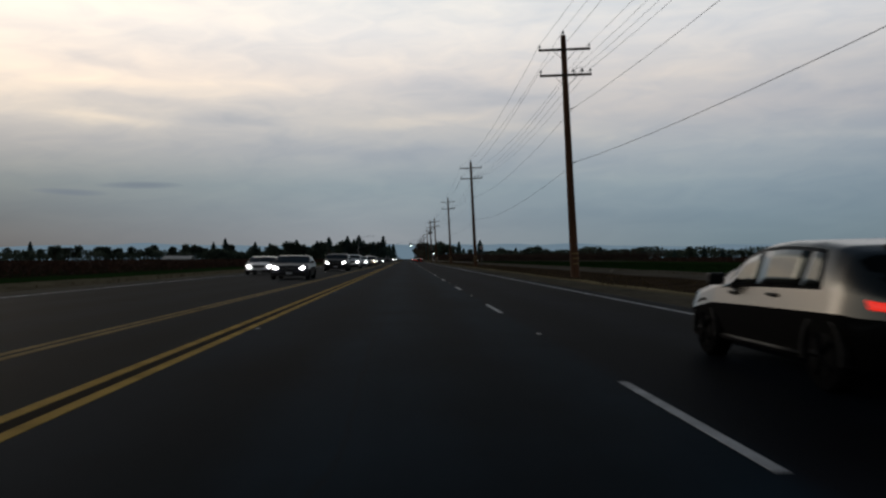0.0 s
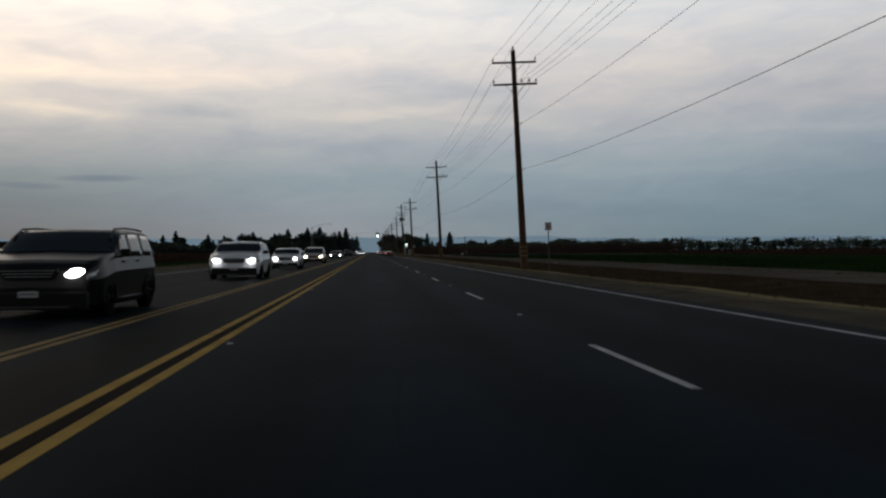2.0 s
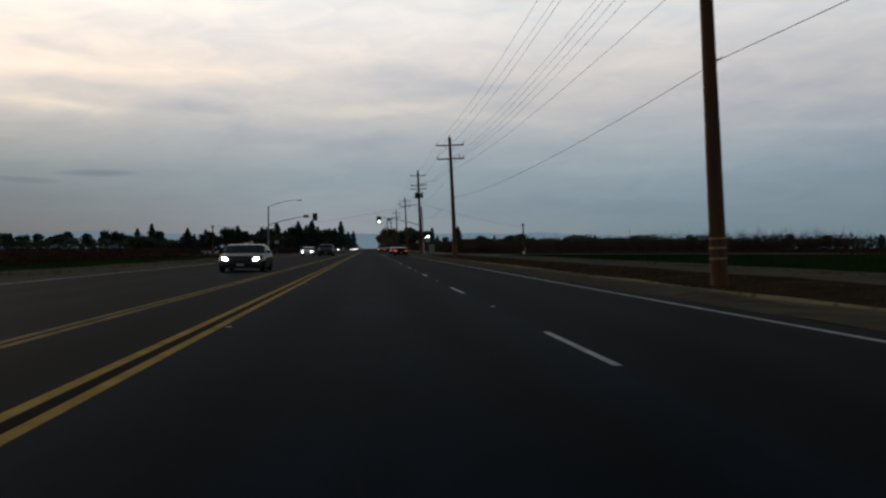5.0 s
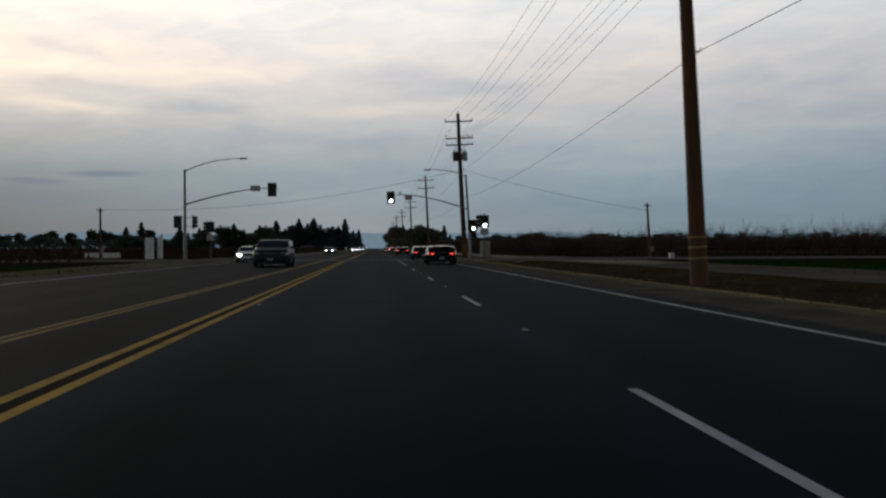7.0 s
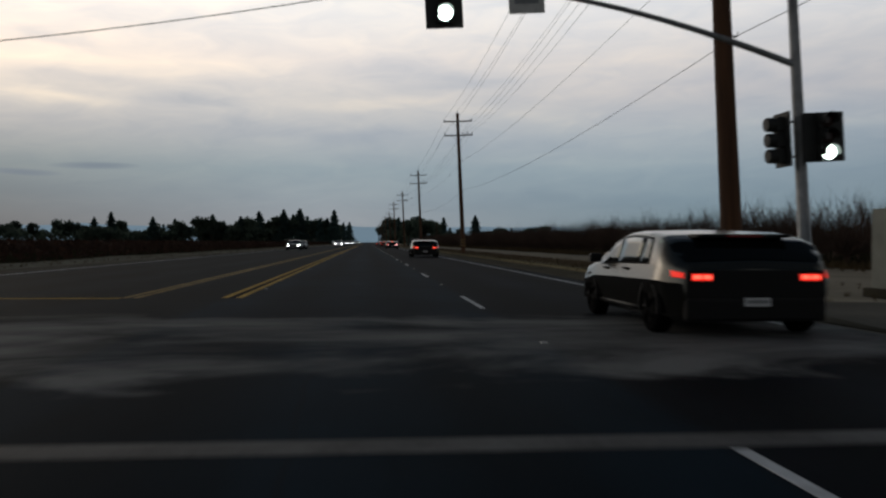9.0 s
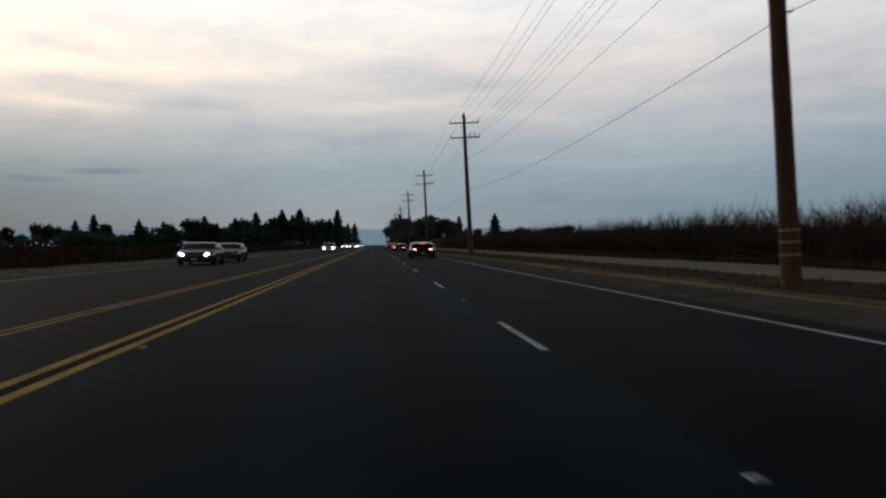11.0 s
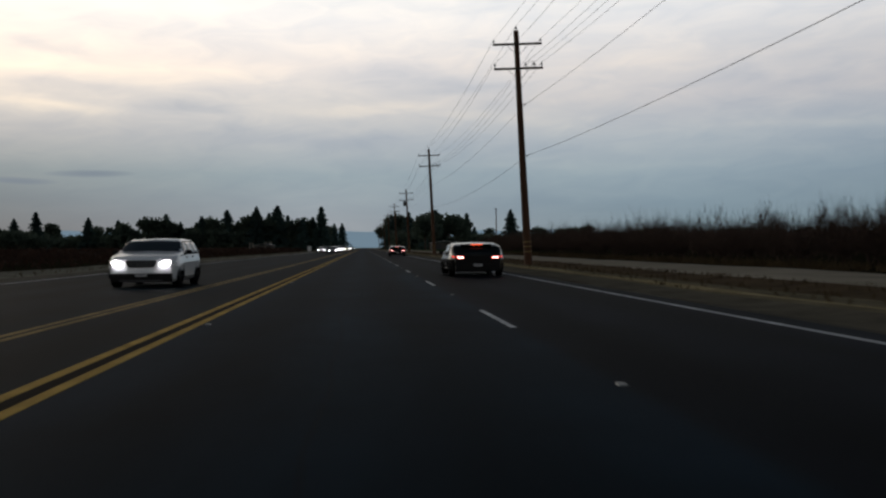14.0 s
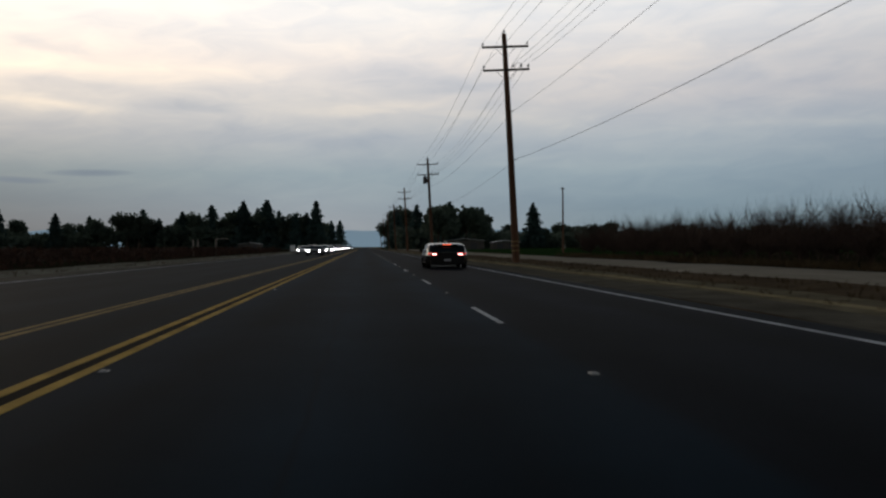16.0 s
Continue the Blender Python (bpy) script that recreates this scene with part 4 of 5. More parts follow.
# gate posts of the vineyard, an enclosure further on
gate = empty("field_gate", "pale wooden gate posts with a crossbar at the vineyard", "gate")
for x, h in ((-27.5, 2.35), (-26.8, 2.35), (-24.1, 2.4)):
    bm = bmesh.new()
    box(bm, x - 0.12, x + 0.12, 656.9, 657.1, -0.1, h, 0.02)
    part("post", bm, GATE_WOOD, gate)
bm = bmesh.new()
box(bm, -24.22, -22.4, 656.95, 657.05, 2.41, 2.53, 0.01)
part("crossbar", bm, GATE_WOOD, gate)
cabinet("pump_enclosure", -19.6, -18.5, 734.0, 735.0, 1.65, ENCLOSURE, "small white pump enclosure standing on the far verge", "enclosure")


# ---- farm sheds far off ----
def shed(x, y, w, d, h, rise, label, along=False):
    e = empty("farm_shed", label, "shed", "farm sheds")
    bm = bmesh.new()
    box(bm, x - w / 2, x + w / 2, y - d / 2, y + d / 2, -0.1, h)
    part("wall", bm, SHED_WALL, e)
    bm = bmesh.new()
    ring = [(x - w / 2 - 0.4, h), (x, h + rise), (x + w / 2 + 0.4, h), (x + w / 2 + 0.4, h - 0.12), (x, h + rise - 0.12), (x - w / 2 - 0.4, h - 0.12)]
    if along:
        k = (d + 0.8) / (w + 0.8)
        a = [bm.verts.new((x - w / 2 - 0.4, y + (px - x) * k, pz)) for px, pz in ring]
        b = [bm.verts.new((x + w / 2 + 0.4, y + (px - x) * k, pz)) for px, pz in ring]
    else:
        a = [bm.verts.new((px, y - d / 2 - 0.4, pz)) for px, pz in ring]
        b = [bm.verts.new((px, y + d / 2 + 0.4, pz)) for px, pz in ring]
    for k in range(6):
        bm.faces.new((a[k], a[(k + 1) % 6], b[(k + 1) % 6], b[k]))
    bm.faces.new(a[::-1])
    bm.faces.new(b)
    part("roof", bm, SHED_ROOF, e)
    for dx in (-0.25, 0.22):
        bm = bmesh.new()
        box(bm, x + dx * w - 1.1, x + dx * w + 1.1, y - d / 2 - 0.06, y - d / 2 - 0.004, 0.0, h * 0.78)
        part("door", bm, DARK_STEEL, e)


shed(-80.5, 290, 9.0, 6, 1.3, 1.1, "low farm shed with a pale metal roof across the field", True)
shed(31, 800, 12, 8, 2.9, 0.8, "low white-roofed shed in front of dark trees")
shed(47, 815, 9, 7, 2.4, 0.7, "small pale-roofed shed beside dark trees")
shed(-62, 985, 12, 8, 3.0, 1.0, "low farm building with a grey roof under tall trees")


# ---- trees ----
def leaf_quad(verts, faces, p, size, rnd, droop=0.0):
    a = Vector((rnd.uniform(-1, 1), rnd.uniform(-1, 1), rnd.uniform(-1, 1) - droop)).normalized() * size
    b = a.cross(Vector((rnd.uniform(-1, 1), rnd.uniform(-1, 1), rnd.uniform(-1, 1)))).normalized() * size * rnd.uniform(0.4, 0.8)
    i = len(verts)
    verts += [p - a * 0.5, p + b * 0.5, p + a * 0.6, p - b * 0.5]
    faces.append((i, i + 1, i + 2, i + 3))


def conifer(seed, h, spread, label):
    """A tapered trunk with whorls of drooping limbs carrying needle sprays."""
    rnd = random.Random(seed)
    e = empty("conifer_tree", label, "tree", "trees along the horizon")
    bm = bmesh.new()
    tube(bm, [(0, 0, -0.5), (0.1, 0, h * 0.3), (0, 0.1, h * 0.7), (0, 0, h * 0.98)], [h * 0.022, h * 0.017, h * 0.009, 0.04], 7)
    part("trunk", bm, BARK, e)
    verts, faces = [], []
    z = h * 0.07
    while z < h:
        f = z / h
        r0 = spread * 1.12 * (1 - f) ** 0.72 * rnd.uniform(0.65, 1.2) + 0.35
        for k in range(rnd.randint(8, 11)):
            a = rnd.uniform(0, 2 * math.pi)
            r = r0 * rnd.uniform(0.6, 1.1)
            n = 2 + int(r * 1.2)
            for i in range(n):
                q = (i + 0.6) / n
                p = Vector((math.cos(a) * r * q, math.sin(a) * r * q, z - 0.22 * r * q * q + rnd.uniform(-0.2, 0.2)))
                leaf_quad(verts, faces, p, rnd.uniform(1.1, 1.95) * h / 22, rnd, 0.5)
        z += h * rnd.uniform(0.018, 0.028)
    from_lists("crown", verts, faces, CONIFER, e)
    return e


def broadleaf(seed, h, w, label):
    """A trunk that forks into limbs, each limb ending in a lobe of leaf clumps."""
    rnd = random.Random(seed)
    e = empty("broadleaf_tree", label, "tree", "trees along the horizon")
    bm = bmesh.new()
    tube(bm, [(0, 0, -0.4), (0.1, 0, h * 0.2), (0, 0.1, h * 0.38)], [h * 0.03, h * 0.022, h * 0.018], 7)
    verts, faces = [], []
    for k in range(11):
        a, rr = rnd.uniform(0, 2 * math.pi), w * rnd.uniform(0.15, 0.75)
        c = Vector((math.cos(a) * rr, math.sin(a) * rr, h * rnd.uniform(0.42, 0.84)))
        tube(bm, [(0, 0.05, h * 0.34), c * 0.55 + Vector((0, 0, h * 0.17)), c], [h * 0.011, h * 0.007, 0.03], 5)
        s = w * rnd.uniform(0.28, 0.5)
        for i in range(125):
            d = Vector((rnd.gauss(0, 1), rnd.gauss(0, 1), rnd.gauss(0, 0.8))).normalized() * s * rnd.uniform(0.35, 1.05)
            p = c + d
            if p.z > h * 0.16:
                leaf_quad(verts, faces, p, rnd.uniform(1.0, 1.75) * h / 14, rnd)
    part("trunk", bm, BARK, e)
    from_lists("crown", verts, faces, BROADLEAF, e)
    return e


rnd = random.Random(5)
CON = [conifer(21, 24.0, 7.6, "tall dark conifer standing in a row of trees"), conifer(22, 22.0, 8.4, "tall dark conifer standing in a row of trees"), conifer(23, 20.0, 6.0, "slim dark conifer standing in a row of trees")]
BRO = [broadleaf(31, 14.0, 6.5, "dark rounded broadleaf tree on the horizon"), broadleaf(32, 12.0, 5.5, "dark rounded broadleaf tree on the horizon"), broadleaf(33, 16.0, 6.0, "tall dark broadleaf tree on the horizon")]
HS = {0: 24.0, 1: 22.0, 2: 20.0}
HB = {0: 14.0, 1: 12.0, 2: 16.0}
placed = []


def plant(kind, k, x, y, h):
    src, hh = (CON[k], HS[k]) if kind == "c" else (BRO[k], HB[k])
    m = pose(x, y, 0, 0, 0, rnd.uniform(0, 360))
    s = h / hh
    if (kind, k) not in placed:
        placed.append((kind, k))
        src.matrix_basis = m @ Matrix.Diagonal((s, s, s, 1))
        return src
    o = copy_thing(src, m)
    o.matrix_basis = m @ Matrix.Diagonal((s, s, s, 1))
    return o


# the tall group left of the road
for x, y, h in ((-31, 1060, 31), (-38, 1075, 24), (-44, 1060, 23), (-52, 1068, 22), (-62, 1065, 32), (-69, 1075, 27), (-76, 1062, 31), (-84, 1080, 25), (-34, 1100, 22), (-57, 1090, 26), (-92, 1085, 22),
                (-104, 1110, 31), (-143, 1085, 27), (-26, 1180, 22), (-178, 1090, 23), (-250, 1090, 24), (-21, 1240, 24), (-194, 1075, 24), (-133, 1085, 21), (-116, 1075, 25), (-90, 1078, 19), (-235, 1090, 29)):
    plant("c", rnd.randrange(3), x, y, h * 0.97)
for x, h in ((-40, 22), (-48, 23), (-56, 21), (-66, 25), (-73, 24), (-81, 26), (-89, 21), (-108, 24), (-116, 22), (-140, 23), (-149, 24)):
    plant("b", rnd.randrange(3), x, 1072 + rnd.uniform(-10, 14), h)
for k in range(62):
    x = -98 - k * 6.4 + rnd.uniform(-3, 3)
    lump = 0.5 + 0.5 * math.sin(x * 0.145 + 2.0 * math.sin(x * 0.031))
    plant("c" if rnd.random() < 0.08 else "b", rnd.randrange(3), x, 1100 + rnd.uniform(-30, 60), 12 + 10 * lump * rnd.uniform(0.7, 1.1))
for k in range(16):
    plant(rnd.choice("bc"), rnd.randrange(3), -480 - k * 20 + rnd.uniform(-8, 8), 1150 + rnd.uniform(-40, 80), rnd.uniform(16, 27))
# the group right of the road, close to it
for x, y, h in ((12, 880, 17), (16, 905, 19), (20, 870, 18), (24, 815, 15.5), (27, 830, 17), (31, 845, 18), (36, 835, 17), (41, 850, 16), (45, 870, 15), (14, 960, 20), (22, 980, 22), (34, 900, 20)):
    plant(rnd.choice("bcb"), rnd.randrange(3), x, y, h)
for x, y, h in ((57.7, 946, 20.5), (80, 927, 21.5), (64, 960, 13), (52, 955, 13)):
    plant("c", rnd.randrange(3), x, y, h)
for x, y, h in ((70, 940, 12), (87, 935, 10), (113, 1005, 14.5), (104, 1015, 12), (96, 1010, 11)):
    plant("b", rnd.randrange(3), x, y, h)
for k in range(84):
    x = 118 + k * 8.6 + rnd.uniform(-5, 5)
    lump = 0.5 + 0.5 * math.sin(x * 0.09 + 2.3 * math.sin(x * 0.021))
    if lump > 0.25 or rnd.random() < 0.3:
        plant("c" if rnd.random() < 0.3 else "b", rnd.randrange(3), x, 1150 + rnd.uniform(-60, 90), 8 + 10 * lump * rnd.uniform(0.6, 1.15))


def hedge(name, label, spans, n, seed, size, material):
    """Far undergrowth: one mass of leaf clumps."""
    r = random.Random(seed)
    verts, faces = [], []
    for x0, x1, y0, y1, h in spans:
        for i in range(n):
            x = r.uniform(x0, x1)
            top = h * (0.75 + 0.25 * math.sin(x * 0.11) * math.sin(x * 0.037 + 1))
            leaf_quad(verts, faces, Vector((x, r.uniform(y0, y1), top * r.random() ** 0.7)), size * r.uniform(0.7, 1.4), r)
    return tagged(from_lists(name, verts, faces, material), label, "undergrowth", kind="stuff")


hedge("far_undergrowth", "dark mass of far bushes under the trees", [(-70, -26, 1062, 1110, 22), (-130, -60, 1062, 1110, 20), (-260, -120, 1070, 1120, 15), (-520, -240, 1080, 1150, 14), (-900, -500, 1120, 1200, 15), (11, 60, 860, 1000, 9), (50, 130, 930, 1030, 7), (118, 270, 1180, 1260, 18), (260, 420, 1180, 1280, 18.5), (400, 650, 1180, 1280, 18.5), (640, 900, 1180, 1290, 19), (880, 1300, 1180, 1290, 19)], 4600, 3, 3.0, BROADLEAF)


# ---- the bare orchard and the vineyards ----
def twig(verts, faces, a, b, r0, r1):
    w = (b - a).normalized()
    s = w.cross(Vector((0.3, 0.2, 1))).normalized()
    u = s.cross(w)
    i = len(verts)
    for p, r in ((a, r0), (b, r1)):
        for k in range(3):
            t = 2 * math.pi * k / 3
            verts.append(p + r * (math.cos(t) * s + math.sin(t) * u))
    for k in range(3):
        faces.append((i + k, i + (k + 1) % 3, i + 3 + (k + 1) % 3, i + 3 + k))


def shoot(verts, faces, a, b, r):
    """A fine shoot that tapers to a point."""
    w = (b - a).normalized()
    s = w.cross(Vector((0.3, 0.2, 1))).normalized() * r
    u = s.cross(w)
    i = len(verts)
    verts += [a + s, a - 0.5 * s + 0.87 * u, a - 0.5 * s - 0.87 * u, b]
    faces += [(i, i + 1, i + 3), (i + 1, i + 2, i + 3), (i + 2, i, i + 3)]


def bare_tree(verts, faces, rnd, base, h, dense, fine=11):
    """A short trunk, spreading limbs and a haze of fine upright shoots that reaches down to the weeds."""
    fork = base + Vector((rnd.uniform(-0.1, 0.1), rnd.uniform(-0.1, 0.1), h * 0.12))
    twig(verts, faces, base - Vector((0, 0, 0.15)), fork, 0.07, 0.05)
    for k in range(9):
        a = 2 * math.pi * (k + rnd.random() * 0.6) / 9
        out = Vector((math.cos(a), math.sin(a), 0))
        tip = fork + out * h * rnd.uniform(0.2, 0.55) + Vector((0, 0, h * rnd.uniform(0.10, 0.46)))
        twig(verts, faces, fork, tip, 0.03, 0.013)
        for j in range(dense):
            q = fork.lerp(tip, rnd.uniform(0.1, 1.0))
            e = q + Vector((rnd.uniform(-0.5, 0.5), rnd.uniform(-0.5, 0.5), rnd.uniform(-0.25, 0.65))) * h * 0.30
            twig(verts, faces, q, e, 0.012, 0.005)
            for i in range(fine):
                q2 = q.lerp(e, rnd.uniform(0.1, 1.0))
                shoot(verts, faces, q2, q2 + Vector((rnd.uniform(-0.4, 0.4), rnd.uniform(-0.4, 0.4), rnd.uniform(-0.3, 1.0))) * h * 0.27, 0.0065)


ORCHARD = []
for seed in (1, 2, 3, 4):
    r = random.Random(100 + seed)
    verts, faces = [], []
    bare_tree(verts, faces, r, Vector((0, 0, 0)), 4.4, 13)
    me = bpy.data.meshes.new("orchard_tree")
    me.from_pydata(verts, [], faces)
    me.materials.append(TWIG)
    ORCHARD.append(me)
for seed in (5, 6):
    r = random.Random(100 + seed)
    verts, faces = [], []
    bare_tree(verts, faces, r, Vector((0, 0, 0)), 4.4, 9, 8)
    me = bpy.data.meshes.new("orchard_tree")
    me.from_pydata(verts, [], faces)
    me.materials.append(TWIG)
    ORCHARD.append(me)
OX0, OY0, OY1 = 18.3, 324.0, 608.0
n_row = int((OY1 - OY0) / 2.9)
for row in range(3):
    for k in range(n_row):
        o = new("orchard_tree", ORCHARD[rnd.randrange(4) if row == 0 else 4 + rnd.randrange(2)])
        s = rnd.uniform(0.95, 1.05)
        o.matrix_basis = pose(OX0 + row * 3.4 + rnd.uniform(-0.3, 0.3), OY0 + k * 2.9 + rnd.uniform(-0.3, 0.3), 0.03, 0, 0, rnd.uniform(0, 360)) @ Matrix.Diagonal((s, s, s * rnd.uniform(0.9, 1.1), 1))
        tagged(o, "bare brown orchard tree with dense upright twigs", "tree", "orchard trees")
# the near end of the rows behind
for row in range(2):
    for k in range(21):
        o = new("orchard_tree", ORCHARD[4 + rnd.randrange(2)])
        s = (1.05 + 0.03 * min(k, 14)) * rnd.uniform(0.95, 1.05)
        o.matrix_basis = pose(OX0 + 10.2 + k * 3.4 + rnd.uniform(-0.3, 0.3), OY0 - 3 + row * 2.9 + rnd.uniform(-0.3, 0.3), 0.03, 0, 0, rnd.uniform(0, 360)) @ Matrix.Diagonal((s, s, s * rnd.uniform(0.98, 1.1), 1))
        tagged(o, "bare brown orchard tree with dense upright twigs", "tree", "orchard trees")
# the rows behind, joined block by block
r = random.Random(77)
verts, faces = [], []
for row in range(9):
    for k in range(10):
        bare_tree(verts, faces, r, Vector((row * 3.6 + r.uniform(-0.4, 0.4), k * 2.9 + r.uniform(-0.3, 0.3), 0)), 4.8 * r.uniform(0.95, 1.15), 2, 3)
block = bpy.data.meshes.new("orchard_rows")
block.from_pydata(verts, [], faces)
block.materials.append(TWIG)
for j in range(10):
    for i in range(2):
        o = new("orchard_rows", block)
        o.matrix_basis = pose(OX0 + 10.2 + i * 33, OY0 + j * 29.0 - 1, 0.03)
        tagged(o, "dense rows of bare brown orchard trees", "orchard", kind="stuff")


def vine_block(seed, nx, ny, h, canes=6):
    """Dormant vine rows on low wires: stems and a tangle of canes."""
    r = random.Random(seed)
    verts, faces = [], []
    for i in range(nx):
        for k in range(ny):
            b = Vector((i * 3.0 + r.uniform(-0.1, 0.1), k * 1.8 + r.uniform(-0.1, 0.1), -0.05))
            top = b + Vector((0, 0, h * 0.55))
            twig(verts, faces, b, top, 0.05, 0.04)
            for j in range(canes):
                q = top + Vector((r.uniform(-0.15, 0.15), r.uniform(-0.9, 0.9), r.uniform(-0.25, 0.1)))
                twig(verts, faces, q, q + Vector((r.uniform(-0.45, 0.45), r.uniform(-0.6, 0.6), r.uniform(-0.3, 0.5) * h)), 0.03, 0.012)
            for j in range(5):
                leaf_quad(verts, faces, top + Vector((r.uniform(-0.4, 0.4), r.uniform(-0.9, 0.9), r.uniform(-0.5, 0.25) * h)), 0.45, r)
    me = bpy.data.meshes.new("vine_rows")
    me.from_pydata(verts, [], faces)
    me.materials.append(VINE)
    return me


VB = vine_block(61, 12, 20, 1.5)
VB_FAR = vine_block(62, 12, 20, 1.5, 2)
for j in range(11):
    for i in range(3):
        o = new("vine_rows", VB if i == 0 else VB_FAR)
        o.matrix_basis = pose(-20.5 - 36 * (i + 1) + 3, 323 + j * 36, 0)
        tagged(o, "reddish brown dormant vine rows in dark soil", "vineyard", kind="stuff")
for j in range(10):
    for i in range(3):
        o = new("vine_rows", VB_FAR)
        o.matrix_basis = pose(78 + 36 * i, -60 + j * 36, 0) @ Matrix.Diagonal((1, 1, 1.1, 1))
        tagged(o, "reddish brown dormant vine rows in dark soil", "vineyard", kind="stuff")
for j in range(9):
    for i in range(2):
        o = new("vine_rows", VB_FAR)
        o.matrix_basis = pose(-60 - 36 * i, -20 + j * 36, 0) @ Matrix.Diagonal((1, 1, 0.8, 1))
        tagged(o, "reddish brown dormant vine rows in dark soil", "vineyard", kind="stuff")


# weeds and clods on the verges
def tufts(name, label, strips, seed, material, n_per_m, size):
    r = random.Random(seed)
    verts, faces = [], []
    for x0, x1, y0, y1 in strips:
        for i in range(int((y1 - y0) * n_per_m)):
            x, y = r.uniform(x0, x1), r.uniform(y0, y1)
            if CROSS0 - 1 < y < CROSS1 + 1:
                continue
            for b in range(5):
                a, l = r.uniform(0, 6.28), size * r.uniform(0.5, 1.3)
                i0 = len(verts)
                c, s = math.cos(a), math.sin(a)
                verts += [(x - s * 0.018, y + c * 0.018, -0.05), (x + s * 0.018, y - c * 0.018, -0.05), (x + c * l * 0.6, y + s * l * 0.6, l)]
                faces.append((i0, i0 + 1, i0 + 2))
    return tagged(from_lists(name, verts, faces, material), label, "weeds", kind="stuff")


tufts("verge_weeds", "sparse dry weeds along the road verge", [(6.2, 8.8, -20, 680), (10.2, 11.0, -20, 680), (-19.5, -16.4, -20, 680), (16.6, 17.8, -20, 680)], 9, WEED, 5.0, 0.13)
tufts("dry_grass_edge", "short tan dry grass along the edge of the verge", [(6.05, 6.75, -20, 680)], 19, DRY_GRASS, 9.0, 0.07)
tufts("orchard_weeds", "reddish brown dead weeds along the foot of the orchard", [(17.1, 19.4, 326, 610)], 21, WEED, 26.0, 0.42)
tufts("crop_rows", "low green crop growing in the field", [(20.2 + 1.6 * k, 20.7 + 1.6 * k, -40, 284) for k in range(16)], 10, GREEN, 5.0, 0.24)


def clod(seed):
    r = random.Random(seed)
    bm = bmesh.new()
    bmesh.ops.create_icosphere(bm, subdivisions=1, radius=0.16)
    for v in bm.verts:
        v.co *= r.uniform(0.7, 1.2)
        v.co.z *= 0.55
    return bm


for k, (x, y, s) in enumerate(((6.1, 536.0, 1.3), (13.2, 128.0, 1.0), (12.5, 139.5, 1.0), (15.4, 66.0, 0.9), (14.0, 60.5, 0.9), (12.0, 470.0, 1.1))):
    o = part("clod", clod(k), DITCH if k == 0 else DIRT)
    o.matrix_basis = pose(x, y, 0.07) @ Matrix.Diagonal((s, s, s, 1))
    tagged(o, "lump of dried earth lying on the verge", "clod", "clods on the verge")

# low hills closing the horizon, their haze painted as an even bluish glow
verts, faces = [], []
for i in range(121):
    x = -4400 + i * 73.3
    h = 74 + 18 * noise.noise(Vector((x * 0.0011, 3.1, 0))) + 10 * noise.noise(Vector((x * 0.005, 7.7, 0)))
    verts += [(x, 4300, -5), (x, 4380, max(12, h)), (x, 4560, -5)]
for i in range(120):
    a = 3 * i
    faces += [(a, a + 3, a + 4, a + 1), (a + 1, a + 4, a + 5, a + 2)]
tagged(from_lists("backdrop_hills", verts, faces, HILL), "low blue hills on the horizon with haze put in as a glow", "hills", kind="structure")


# ---- vehicles ----
def lerp_at(table, y):
    for (y0, a), (y1, b) in zip(table, table[1:]):
        if y <= y1:
            f = (y - y0) / (y1 - y0) if y1 > y0 else 0.0
            return a + (b - a) * max(0.0, min(1.0, f))
    return table[-1][1]


